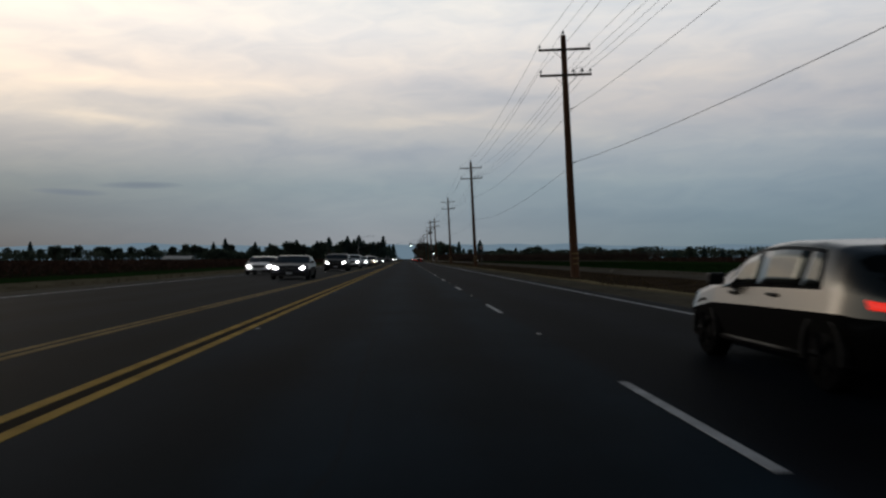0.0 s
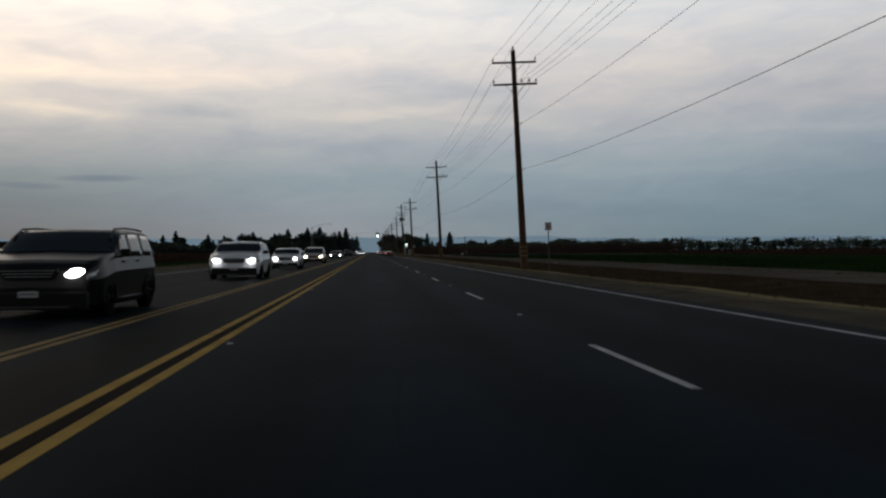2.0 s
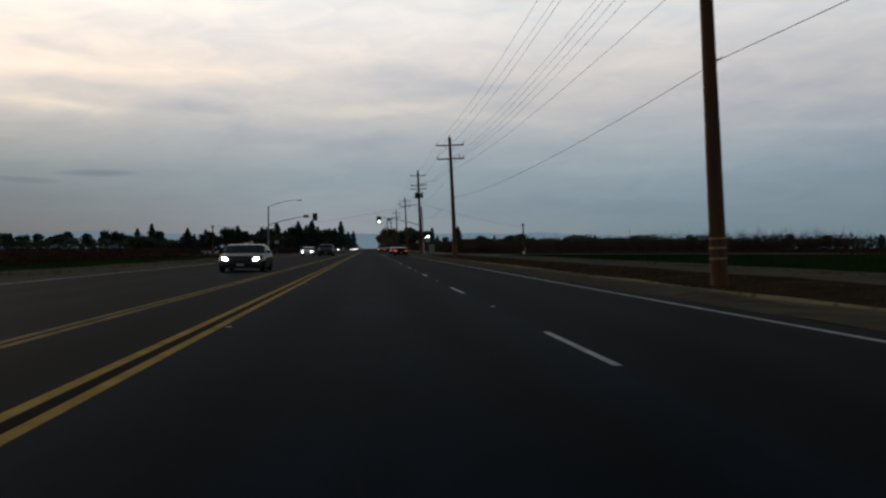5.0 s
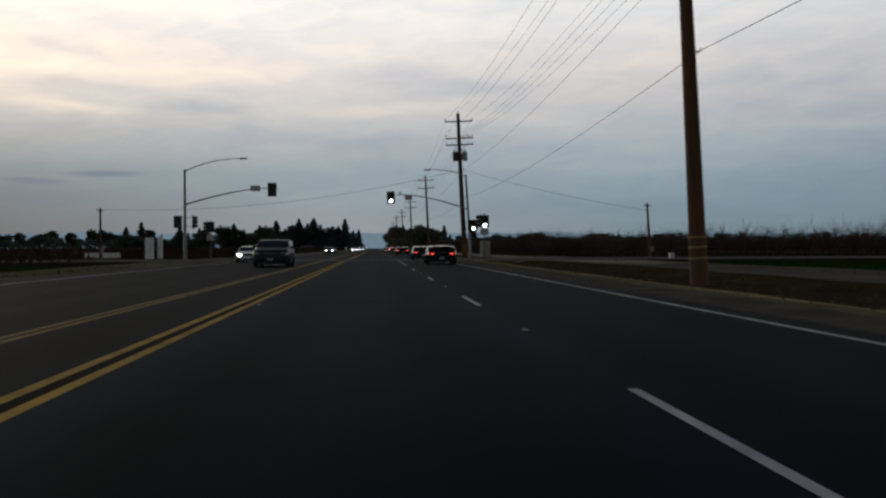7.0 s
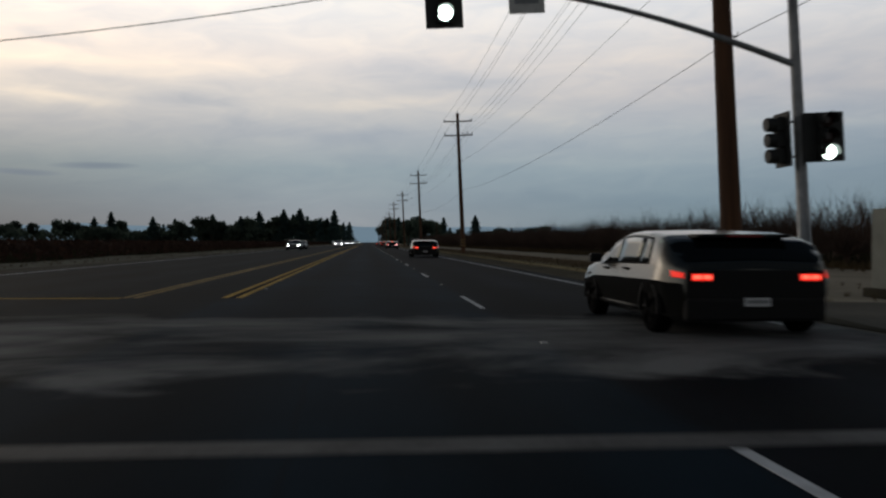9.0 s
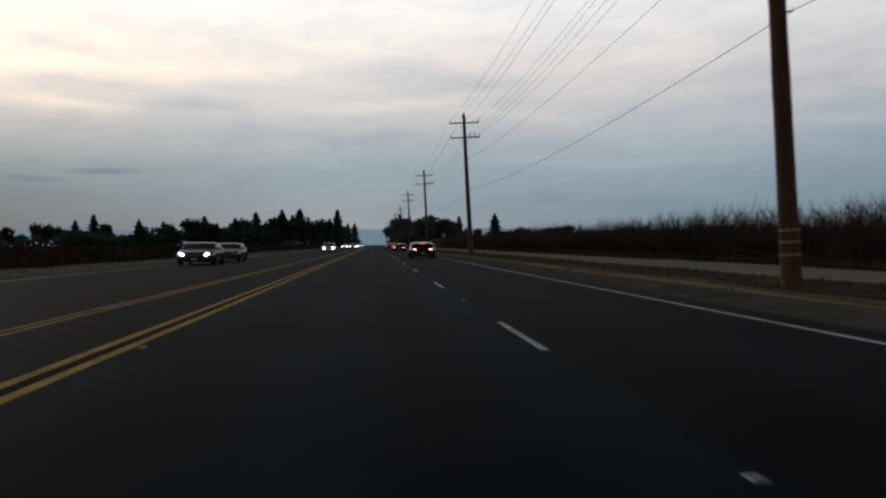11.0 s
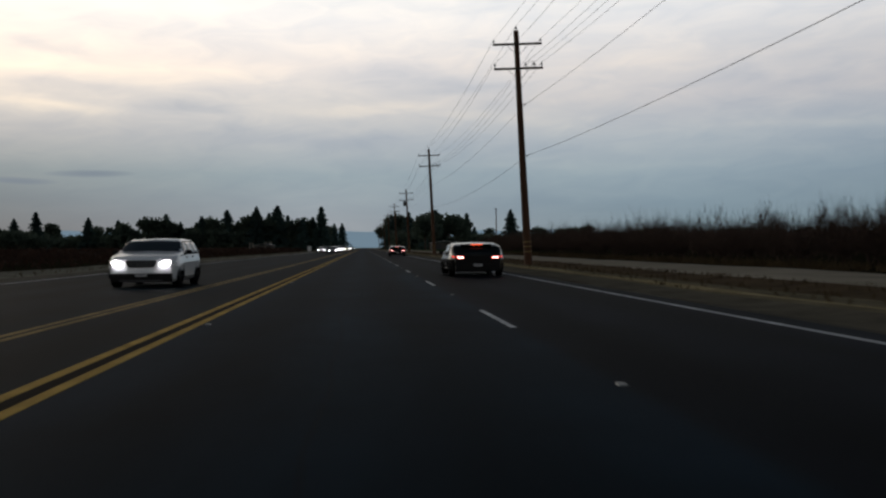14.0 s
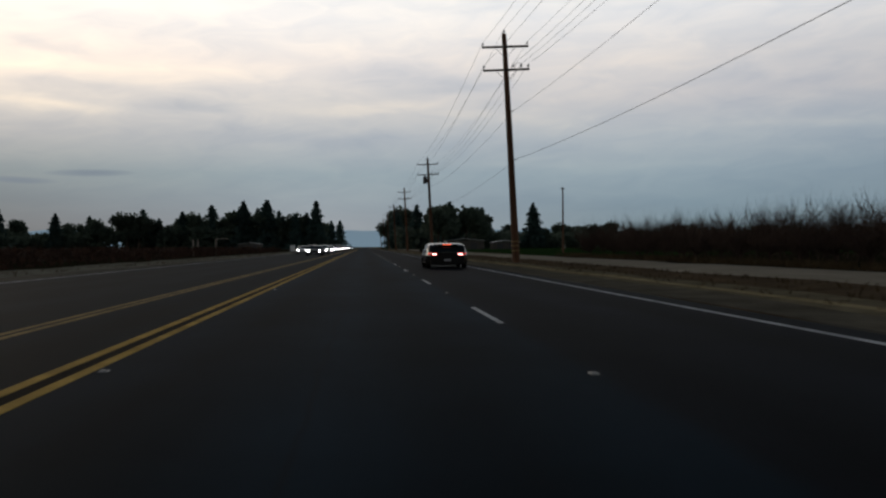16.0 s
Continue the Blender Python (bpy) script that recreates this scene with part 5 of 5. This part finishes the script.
def car(name, label, colour, length, width, height, top, belt, glass, lights, tumble=0.16, clear=0.17, wheel=0.31, base=(0.18, 0.82), rails=False, group="oncoming cars", side_glass=GLASS, shaded_tail=False, beam=HEAD_ON):
    """A car that looks to +y, from tables over its length (0 tail, 1 nose): top silhouette and belt, as parts of its height.
    glass: where windscreen, rear screen and side windows lie. lights: which lamps burn."""
    e = empty(name, label, "car", group)
    L, W, H = length, width / 2, height

    def half_width(f):
        edge = min(f, 1 - f)
        nose = 0.17 if f > 0.5 else 0.18
        return W * (1 - nose * max(0.0, 1 - edge / 0.13) ** 2)

    def section(f):
        zt = lerp_at(top, f) * H
        zb = min(lerp_at(belt, f) * H, zt - 0.05)
        w = half_width(f)
        lean = max(0.0, zt - zb)
        roof_w = w * 0.955 - tumble * lean * 1.6
        lip = 0.06 if lean > 0.2 else 0.02
        low = clear + 0.10 * max(0.0, 1 - min(f, 1 - f) / 0.06)
        return [Vector((w * 0.84, 0, low)), Vector((w * 0.925, 0, low + 0.06)), Vector((w, 0, low + (zb - low) * 0.74)), Vector((w * 0.955, 0, zb)),
                Vector((roof_w + 0.0, 0, zt - lip)), Vector((roof_w * 0.86, 0, zt - 0.012)), Vector((0, 0, zt + 0.01))]

    def surf(f, k, push=0.0, s=1):
        p = section(f)
        i = min(int(k), 5)
        q = p[i].lerp(p[i + 1], k - i)
        q.y = (f - 0.5) * L
        if push:
            d = p[i + 1] - p[i]
            n = Vector((d.z, 0, -d.x)).normalized()
            if n.x < 0 and n.z < 0:
                n = -n
            p2 = section(min(1, f + 0.01))
            g = (p2[i].lerp(p2[i + 1], k - i) - p[i].lerp(p[i + 1], k - i))
            n.y = -(g.x * n.x + g.z * n.z) / (0.01 * L)
            q += n.normalized() * push
        q.x *= s
        return q

    fs = sorted({round(i / 40, 4) for i in range(41)} | {t[0] for t in top})
    bm = bmesh.new()
    rings, sharp = [], set()
    for f in fs:
        half = [surf(f, k) for k in range(7)]
        ring = [bm.verts.new(v) for v in half] + [bm.verts.new((-v.x, v.y, v.z)) for v in half[-2::-1]]
        rings.append(ring)
    n = len(rings[0])
    for a, b in zip(rings, rings[1:]):
        for k in range(n):
            bm.faces.new((a[k], a[(k + 1) % n], b[(k + 1) % n], b[k]))
    bm.faces.new(rings[0][::-1])
    bm.faces.new(rings[-1])
    bmesh.ops.recalc_face_normals(bm, faces=bm.faces[:])
    for ring in rings:
        for i in (1, 2, 3, n - 4, n - 3, n - 2):
            sharp.add(ring[i])
    for ed in bm.edges:
        a, b = ed.verts
        if a in sharp and b in sharp and abs(a.co.y - b.co.y) > 1e-4:
            ed.smooth = False
        elif abs(a.co.y - b.co.y) < 1e-4 and abs(a.co.y) > L * 0.487:
            ed.smooth = False
    body = part("body", bm, colour, e, smooth=True)

    def patch(pname, corners, material, parent=e, push=0.008, plabel="", nu=5, nv=4, s=1):
        """A panel on the body between four (f, k) corners."""
        bm = bmesh.new()
        (f0, k0), (f1, k1), (f2, k2), (f3, k3) = corners
        g = []
        for i in range(nu + 1):
            u = i / nu
            row = []
            for j in range(nv + 1):
                v = j / nv
                f = (f0 * (1 - u) + f1 * u) * (1 - v) + (f3 * (1 - u) + f2 * u) * v
                k = (k0 * (1 - u) + k1 * u) * (1 - v) + (k3 * (1 - u) + k2 * u) * v
                row.append((bm.verts.new(surf(f, k, push, s)), bm.verts.new(surf(f, k, push - 0.02, s))))
            g.append(row)
        for a, b in zip(g, g[1:]):
            for j in range(nv):
                bm.faces.new((a[j][0], b[j][0], b[j + 1][0], a[j + 1][0]))
        rim = [g[0][j] for j in range(nv + 1)] + [g[i][nv] for i in range(1, nu + 1)] + [g[nu][j] for j in range(nv - 1, -1, -1)] + [g[i][0] for i in range(nu - 1, 0, -1)]
        for p, q in zip(rim, rim[1:] + rim[:1]):
            bm.faces.new((p[0], p[1], q[1], q[0]))
        bmesh.ops.recalc_face_normals(bm, faces=bm.faces[:])
        return part(pname, bm, material, parent, plabel, smooth=True)

    def screen(pname, fa, fb, pane=GLASS):
        bm = bmesh.new()
        g = []
        for i in range(5):
            f = fa + (fb - fa) * i / 4
            row = []
            for k in (4.15, 4.6, 5.0, 5.5, 6.0):
                row.append(surf(f, k, 0.008))
            row += [Vector((-p.x, p.y, p.z)) for p in row[-2::-1]]
            g.append([bm.verts.new(p) for p in row])
        for a, b in zip(g, g[1:]):
            for j in range(len(a) - 1):
                bm.faces.new((a[j], b[j], b[j + 1], a[j + 1]))
        bmesh.ops.recalc_face_normals(bm, faces=bm.faces[:])
        return part(pname, bm, pane, e, "dark reflective glass", smooth=True)

    lamp_z = glass["lamp"] * H
    screen("windscreen", *glass["front"])
    screen("rear_window", *glass["rear"], SHADED_GLASS if shaded_tail else GLASS)
    for s in (1, -1):
        g0, g1 = glass["side"][-1], glass["side"][0]
        patch("window_surround", ((g0[0] - 0.008, 3.04), (g1[1] + 0.012, 3.04), (g1[2] + 0.012, 3.99), (g0[3] - 0.006, 3.99)), TRIM, s=s, push=0.004, nu=12)
        for lo0, lo1, up1, up0 in glass["side"]:
            patch("side_window", ((lo0, 3.10), (lo1, 3.10), (up1, 3.9), (up0, 3.9)), side_glass, s=s, plabel="dark reflective glass")
        # lamps
        patch("headlight", ((0.955, 2.25), (0.992, 2.25), (0.988, 2.85), (0.93, 2.85)), HEAD_OFF, s=s, push=0.012)
        patch("tail_lamp", ((0.006, 2.45), (0.04, 2.45), (0.05, 2.88), (0.008, 2.88)), TAIL_ON if lights.get("tail") else TAIL_OFF, s=s, push=0.014)
        # the lamp: a lens swept up towards the wing in a dark bezel
        for lname, size, out, glow in (("headlamp_bezel", 1.22, 0.0, TRIM), ("headlamp_lens", 1.0, 0.02, beam if lights.get("head") else HEAD_OFF)):
            if lname == "headlamp_bezel" and lights.get("head"):
                continue
            bm = bmesh.new()
            disc(bm, (0, 0, 0), (0, 1, 0), 0.115, 0.07, 18, 0.025)
            for v in bm.verts:
                px, pz = v.co.x * 1.28 * size, v.co.z * 0.72 * size
                if px * s > 0:
                    pz *= 1.0 - 0.35 * abs(px) / 0.17
                else:
                    pz *= 1.0 - 0.55 * abs(px) / 0.17
                v.co.x = s * W * 0.665 + px
                v.co.z = lamp_z + pz + s * px * 0.22
                v.co.y += L * 0.5 - 0.035 + out - max(0.0, s * px) * 0.5
            part(lname, bm, glow, e)
        bm = bmesh.new()
        box(bm, min(s * W * 0.50, s * W * 0.74), max(s * W * 0.50, s * W * 0.74), -L * 0.5 - 0.024, -L * 0.5 + 0.08, lerp_at(belt, 0.05) * H * 0.83, lerp_at(belt, 0.05) * H * 0.94, 0.015)
        tl = part("tail_lamp", bm, TAIL_ON if lights.get("tail") else TAIL_OFF, e)
        if lights.get("tail"):
            for xa, xb in ((0.515, 0.61), (0.63, 0.725)):
                bm = bmesh.new()
                zc = lerp_at(belt, 0.05) * H * 0.888
                box(bm, min(s * W * xa, s * W * xb), max(s * W * xa, s * W * xb), -L * 0.5 - 0.031, -L * 0.5, zc - 0.022, zc + 0.022, 0.008)
                part("bulb", bm, TAIL_CORE if lights.get("brake") else TAIL_BULB, tl)
        # door mirror and handles
        f = glass["side"][0][1]
        p = surf(f - 0.02, 3.2, 0, s)
        bm = bmesh.new()
        box(bm, -0.09, 0.09, -0.05, 0.06, -0.06, 0.07, 0.03, Matrix.Translation((p.x + s * 0.12, p.y, p.z + 0.06)))
        part("mirror", bm, TRIM, e)
        for f in (0.40, 0.62):
            p = surf(f, 2.72, 0, s)
            bm = bmesh.new()
            box(bm, -0.02, 0.02, -0.09, 0.09, -0.015, 0.015, 0.008, Matrix.Translation((p.x + s * 0.012, p.y, p.z)))
            part("door_handle", bm, TRIM, e)
        patch("sill", ((0.27, 1.03), (0.73, 1.03), (0.73, 1.14), (0.27, 1.14)), TRIM, s=s, push=0.012, nu=3, nv=2)
        if rails:
            bm = bmesh.new()
            tube(bm, [tuple(surf(f, 4.85, 0.04, s)) for f in (0.12, 0.25, 0.4, 0.55, 0.64)], 0.022, 6)
            part("roof_rail", bm, TRIM, e)
        for f in base:
            y = (f - 0.5) * L
            bm = bmesh.new()
            tube(bm, [(s * (W - 0.25), y, wheel), (s * (W - 0.24), y, wheel), (s * (W - 0.07), y, wheel), (s * (W - 0.04), y, wheel)], [wheel * 0.9, wheel, wheel, wheel * 0.93], 22)
            w = part("wheel", bm, TYRE, e, "black tyre on a rim coloured as in shade")
            bm = bmesh.new()
            disc(bm, (s * (W - 0.052), y, wheel), (s, 0, 0), wheel * 0.62, 0.022, 18)
            for q in range(5):
                a = 2 * math.pi * q / 5
                tube(bm, [(s * (W - 0.03), y, wheel), (s * (W - 0.026), y + wheel * 0.58 * math.cos(a), wheel + wheel * 0.58 * math.sin(a))], 0.028, 4)
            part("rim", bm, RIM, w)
            bm = bmesh.new()
            ring = []
            for i in range(15):
                a = math.pi * (-0.06 + 1.12 * i / 14)
                c, q = math.cos(a), math.sin(a)
                ring.append([bm.verts.new((s * (W + d), y + rr * c, wheel + rr * q)) for rr, d in ((wheel * 1.03, -0.012), (wheel * 1.03, -0.14), (wheel * 1.13, -0.14), (wheel * 1.13, -0.012))])
            for p, q in zip(ring, ring[1:]):
                for k in range(4):
                    bm.faces.new((p[k], p[(k + 1) % 4], q[(k + 1) % 4], q[k]))
            part("wheel_arch", bm, TRIM, e)
    # front bumper drawn tall in black, with the shadow under the lamps painted in
    for nm, y0, y1, z0, z1, ww in (("rear_bumper", -L / 2 - 0.03, -L / 2 + 0.12, clear + 0.02, clear + 0.30, 0.80), ("front_bumper", L / 2 - 0.12, L / 2 + 0.03, clear + 0.0, 0.295 * H, 0.85)):
        bm = bmesh.new()
        box(bm, -W * ww, W * ww, y0, y1, z0, z1, 0.04)
        part(nm, bm, TRIM, e)
    if shaded_tail:
        # the shade over the tail is put into this panel's black
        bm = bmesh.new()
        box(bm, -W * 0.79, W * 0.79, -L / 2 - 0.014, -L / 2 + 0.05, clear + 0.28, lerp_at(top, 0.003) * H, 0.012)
        part("tailgate", bm, TRIM, e, "lower tailgate coloured black as in shade")
        bm = bmesh.new()
        box(bm, -W * 0.55, W * 0.55, -0.425 * L, -0.35 * L, H * 0.915, H * 0.95, 0.015)
        wing = part("spoiler", bm, TRIM, e, "black roof spoiler")
        bm = bmesh.new()
        box(bm, -0.22, 0.22, -0.425 * L - 0.012, -0.425 * L + 0.01, H * 0.918, H * 0.942, 0.004)
        part("brake_light", bm, BRAKE_ON if lights.get("brake") else TAIL_OFF, wing, "high red brake light")
    bm = bmesh.new()
    gz = lamp_z - 0.01
    ring = []
    for y in (L / 2 - 0.06, L / 2 + 0.022):
        ring.append([bm.verts.new((x * W, y, gz + dz)) for x, dz in ((-0.43, 0.075), (-0.40, 0.095), (0.40, 0.095), (0.43, 0.075), (0.36, -0.085), (0.32, -0.10), (-0.32, -0.10), (-0.36, -0.085))])
    for k in range(8):
        bm.faces.new((ring[0][k], ring[0][(k + 1) % 8], ring[1][(k + 1) % 8], ring[1][k]))
    bm.faces.new(ring[1])
    bm.faces.new(ring[0][::-1])
    bmesh.ops.recalc_face_normals(bm, faces=bm.faces[:])
    g = part("grille", bm, TRIM, e)
    for zz, ww in ((-0.045, 0.33), (0.005, 0.36), (0.055, 0.39)):
        bm = bmesh.new()
        box(bm, -W * ww, W * ww, L / 2 + 0.015, L / 2 + 0.03, gz + zz - 0.007, gz + zz + 0.007)
        part("grille_slat", bm, STEEL, g)
    bm = bmesh.new()
    box(bm, -W * 0.60, W * 0.60, L / 2 + 0.02, L / 2 + 0.038, clear + 0.02, clear + 0.06, 0.006)
    part("lower_lip", bm, DARK_STEEL, e, "dull grey lower bumper edge")
    for y, z in ((-L / 2 - 0.042, clear + 0.20), (L / 2 + 0.034, 0.295 * H - 0.09)):
        bm = bmesh.new()
        box(bm, -0.16, 0.16, y - 0.006, y + 0.006, z, z + 0.10, 0.004)
        pl = part("number_plate", bm, PLATE, e, "plain pale plate")
        bm = bmesh.new()
        yy = y - 0.009 if y < 0 else y + 0.009
        box(bm, -0.13, 0.13, yy - 0.001, yy + 0.001, z + 0.035, z + 0.075)
        part("lettering_bar", bm, SIGN_INK, pl)
    return e


HATCH = dict(top=[(0, 0.50), (0.003, 0.62), (0.012, 0.69), (0.10, 0.895), (0.16, 0.95), (0.28, 0.988), (0.40, 1.0), (0.50, 0.985), (0.58, 0.925), (0.735, 0.665), (0.8, 0.64), (0.93, 0.565), (0.985, 0.49), (1, 0.36)],
             belt=[(0, 0.60), (0.1, 0.65), (0.5, 0.63), (0.75, 0.61), (1, 0.45)],
             glass=dict(lamp=0.47, front=(0.58, 0.73), rear=(0.018, 0.094), side=[(0.50, 0.70, 0.60, 0.50), (0.285, 0.492, 0.492, 0.27), (0.20, 0.275, 0.258, 0.215)]))
SEDAN = dict(top=[(0, 0.45), (0.01, 0.60), (0.05, 0.70), (0.16, 0.73), (0.30, 0.96), (0.38, 0.995), (0.5, 1.0), (0.58, 0.96), (0.73, 0.685), (0.8, 0.66), (0.94, 0.57), (0.99, 0.48), (1, 0.36)],
             belt=[(0, 0.60), (0.15, 0.67), (0.5, 0.655), (0.75, 0.635), (1, 0.45)],
             glass=dict(lamp=0.47, front=(0.582, 0.725), rear=(0.175, 0.29), side=[(0.50, 0.70, 0.60, 0.50), (0.29, 0.488, 0.488, 0.335)]))
SUV = dict(top=[(0, 0.40), (0.006, 0.62), (0.02, 0.66), (0.07, 0.955), (0.14, 0.985), (0.35, 1.0), (0.54, 0.985), (0.6, 0.945), (0.72, 0.715), (0.8, 0.69), (0.92, 0.635), (0.965, 0.59), (0.99, 0.52), (1, 0.34)],
           belt=[(0, 0.62), (0.1, 0.655), (0.5, 0.645), (0.75, 0.635), (1, 0.5)],
           glass=dict(lamp=0.49, front=(0.592, 0.715), rear=(0.024, 0.066), side=[(0.50, 0.68, 0.605, 0.50), (0.30, 0.488, 0.488, 0.29), (0.10, 0.285, 0.275, 0.115)]))
VAN = dict(top=[(0, 0.34), (0.006, 0.55), (0.02, 0.62), (0.05, 0.95), (0.12, 0.985), (0.35, 1.0), (0.54, 0.985), (0.62, 0.93), (0.79, 0.62), (0.84, 0.595), (0.95, 0.50), (0.99, 0.43), (1, 0.28)],
           belt=[(0, 0.54), (0.1, 0.57), (0.5, 0.56), (0.75, 0.555), (1, 0.38)],
           glass=dict(lamp=0.42, front=(0.622, 0.785), rear=(0.024, 0.047), side=[(0.52, 0.76, 0.63, 0.52), (0.30, 0.508, 0.508, 0.29), (0.08, 0.285, 0.275, 0.095)]))
SILVER = paint("dark_silver_paint", (0.082, 0.078, 0.068), 1.0, 0.22, 0.3)
BLACK_P = paint("black_paint", (0.010, 0.010, 0.011), 0.0, 0.32, 0.07, 0.18)
DARK_P = paint("charcoal_paint", (0.020, 0.022, 0.028), 0.0, 0.30, 0.10, 0.22)
WHITE_P = paint("white_paint", (0.82, 0.85, 0.88), 0.0, 0.25)
GOLD_P = paint("pale_gold_paint", (0.62, 0.53, 0.43), 0.2, 0.3)
BLUE_P = paint("dark_blue_paint", (0.013, 0.016, 0.021), 0.0, 0.35, 0.05, 0.15)

hatch = car("hatchback", "dark grey hatchback with lit red tail lamps and tail coloured as in shade", SILVER, 4.2, 2.12, 1.28, HATCH["top"], HATCH["belt"], HATCH["glass"], dict(tail=True), group="cars ahead", side_glass=SIDE_GLASS, shaded_tail=True)
hatch.matrix_basis = pose(2.5, 3.85, 0)
braking = car("hatchback", "dark grey hatchback braking with bright tail lamps ahead in the lane", SILVER, 4.2, 2.12, 1.28, HATCH["top"], HATCH["belt"], HATCH["glass"], dict(tail=True, brake=True), group="cars ahead", side_glass=SIDE_GLASS, shaded_tail=True)
braking.matrix_basis = pose(2.25, 435.2, 0)
for src, x, y, lab in ((hatch, 2.58, 285.2, "dark grey hatchback with lit red tail lamps before the crossing"), (hatch, 2.58, 307.35, "dark grey hatchback with lit red tail lamps passing the crossing"),
                       (hatch, 2.4, 360.0, "dark grey hatchback with lit red tail lamps past the crossing"),
                       (braking, 2.25, 497.3, "dark grey hatchback braking beside the orchard"), (braking, 2.25, 571.0, "small far hatchback with lit red tail lamps ahead")):
    o = copy_thing(src, pose(x, y, 0))
    o["label"] = lab

ONCOMING = -8.3, -12.1


def turned(lane, y, yaw=0.0):
    return pose(ONCOMING[lane], y, 0, 0, 0, 180 + yaw)


sedan_dark = car("sedan", "dark sedan with bright headlights on the oncoming side", DARK_P, 4.3, 2.16, 1.33, SEDAN["top"], SEDAN["belt"], SEDAN["glass"], dict(head=True))
sedan_dark.matrix_basis = turned(0, 43.8)
GREY_P = paint("mid_grey_paint", (0.05, 0.052, 0.055), 0.0, 0.3, 0.15, 0.3)
PALE_P = paint("pale_silver_paint", (0.56, 0.58, 0.58), 0.3, 0.25)
sedan_pale = car("sedan", "pale silver sedan with unlit lamps in the outer oncoming lane", PALE_P, 4.3, 2.14, 1.31, SEDAN["top"], SEDAN["belt"], SEDAN["glass"], dict())
sedan_pale.matrix_basis = turned(1, 172)
sedan_grey = car("sedan", "dark grey sedan with unlit lamps in the outer oncoming lane", GREY_P, 4.3, 2.14, 1.31, SEDAN["top"], SEDAN["belt"], SEDAN["glass"], dict())
sedan_grey.matrix_basis = turned(1, 426)
sedan_white = car("sedan", "white sedan with bright headlights on the oncoming side", WHITE_P, 4.3, 2.14, 1.31, SEDAN["top"], SEDAN["belt"], SEDAN["glass"], dict(head=True))
sedan_white.matrix_basis = turned(1, 56.5)
suv_dark = car("sport_utility_vehicle", "dark sport utility vehicle with lit headlights on the oncoming side", BLACK_P, 4.3, 2.25, 1.60, SUV["top"], SUV["belt"], SUV["glass"], dict(head=True), wheel=0.35, rails=True)
suv_dark.matrix_basis = turned(0, 74)
suv_white = car("sport_utility_vehicle", "white sport utility vehicle with lit headlights on the oncoming side", WHITE_P, 4.0, 2.22, 1.62, SUV["top"], SUV["belt"], SUV["glass"], dict(head=True), wheel=0.35, rails=True, tumble=0.2)
suv_white.matrix_basis = turned(0, 95.2)
van = car("minivan", "pale gold minivan with lit headlights on the oncoming side", GOLD_P, 4.5, 2.25, 1.66, VAN["top"], VAN["belt"], VAN["glass"], dict(head=True), tumble=0.2, wheel=0.33, rails=True, beam=WARM_HEAD)
van.matrix_basis = turned(0, 144.8)
suv_off = car("sport_utility_vehicle", "charcoal sport utility vehicle with unlit lamps near the crossing", BLUE_P, 4.3, 2.22, 1.68, SUV["top"], SUV["belt"], SUV["glass"], dict(), wheel=0.34, rails=True)
suv_off.matrix_basis = turned(0, 279.5)
silver_suv = car("sport_utility_vehicle", "white crossover with lit headlights on the oncoming side", WHITE_P, 3.8, 2.0, 1.43, SUV["top"], SUV["belt"], SUV["glass"], dict(head=True), wheel=0.34, tumble=0.24)
silver_suv.matrix_basis = turned(0, 490.3)
for src, lane, y, lab in ((silver_suv, 0, 116.6, "white crossover with bright headlights between two larger cars"), (sedan_dark, 0, 200, "dark sedan with bright headlights in the inner oncoming lane"),
                          (sedan_white, 1, 296.5, "white sedan with bright headlights close to the crossing"), (sedan_dark, 1, 416.5, "dark sedan with bright headlights in the outer lane")):
    o = copy_thing(src, turned(lane, y))
    o["label"] = lab
queue = [sedan_dark, silver_suv, sedan_white, suv_dark, sedan_white, van]
for k in range(16):
    o = copy_thing(queue[k % 6], turned(0, 642 + k * 21 + rnd.uniform(-3, 3)))
    o["label"] = "far car with bright headlights in the oncoming queue"
for k in range(10):
    o = copy_thing(queue[(k + 2) % 6], turned(1, 668 + k * 30 + rnd.uniform(-4, 4)))
    o["label"] = "far car with bright headlights in the outer oncoming lane"
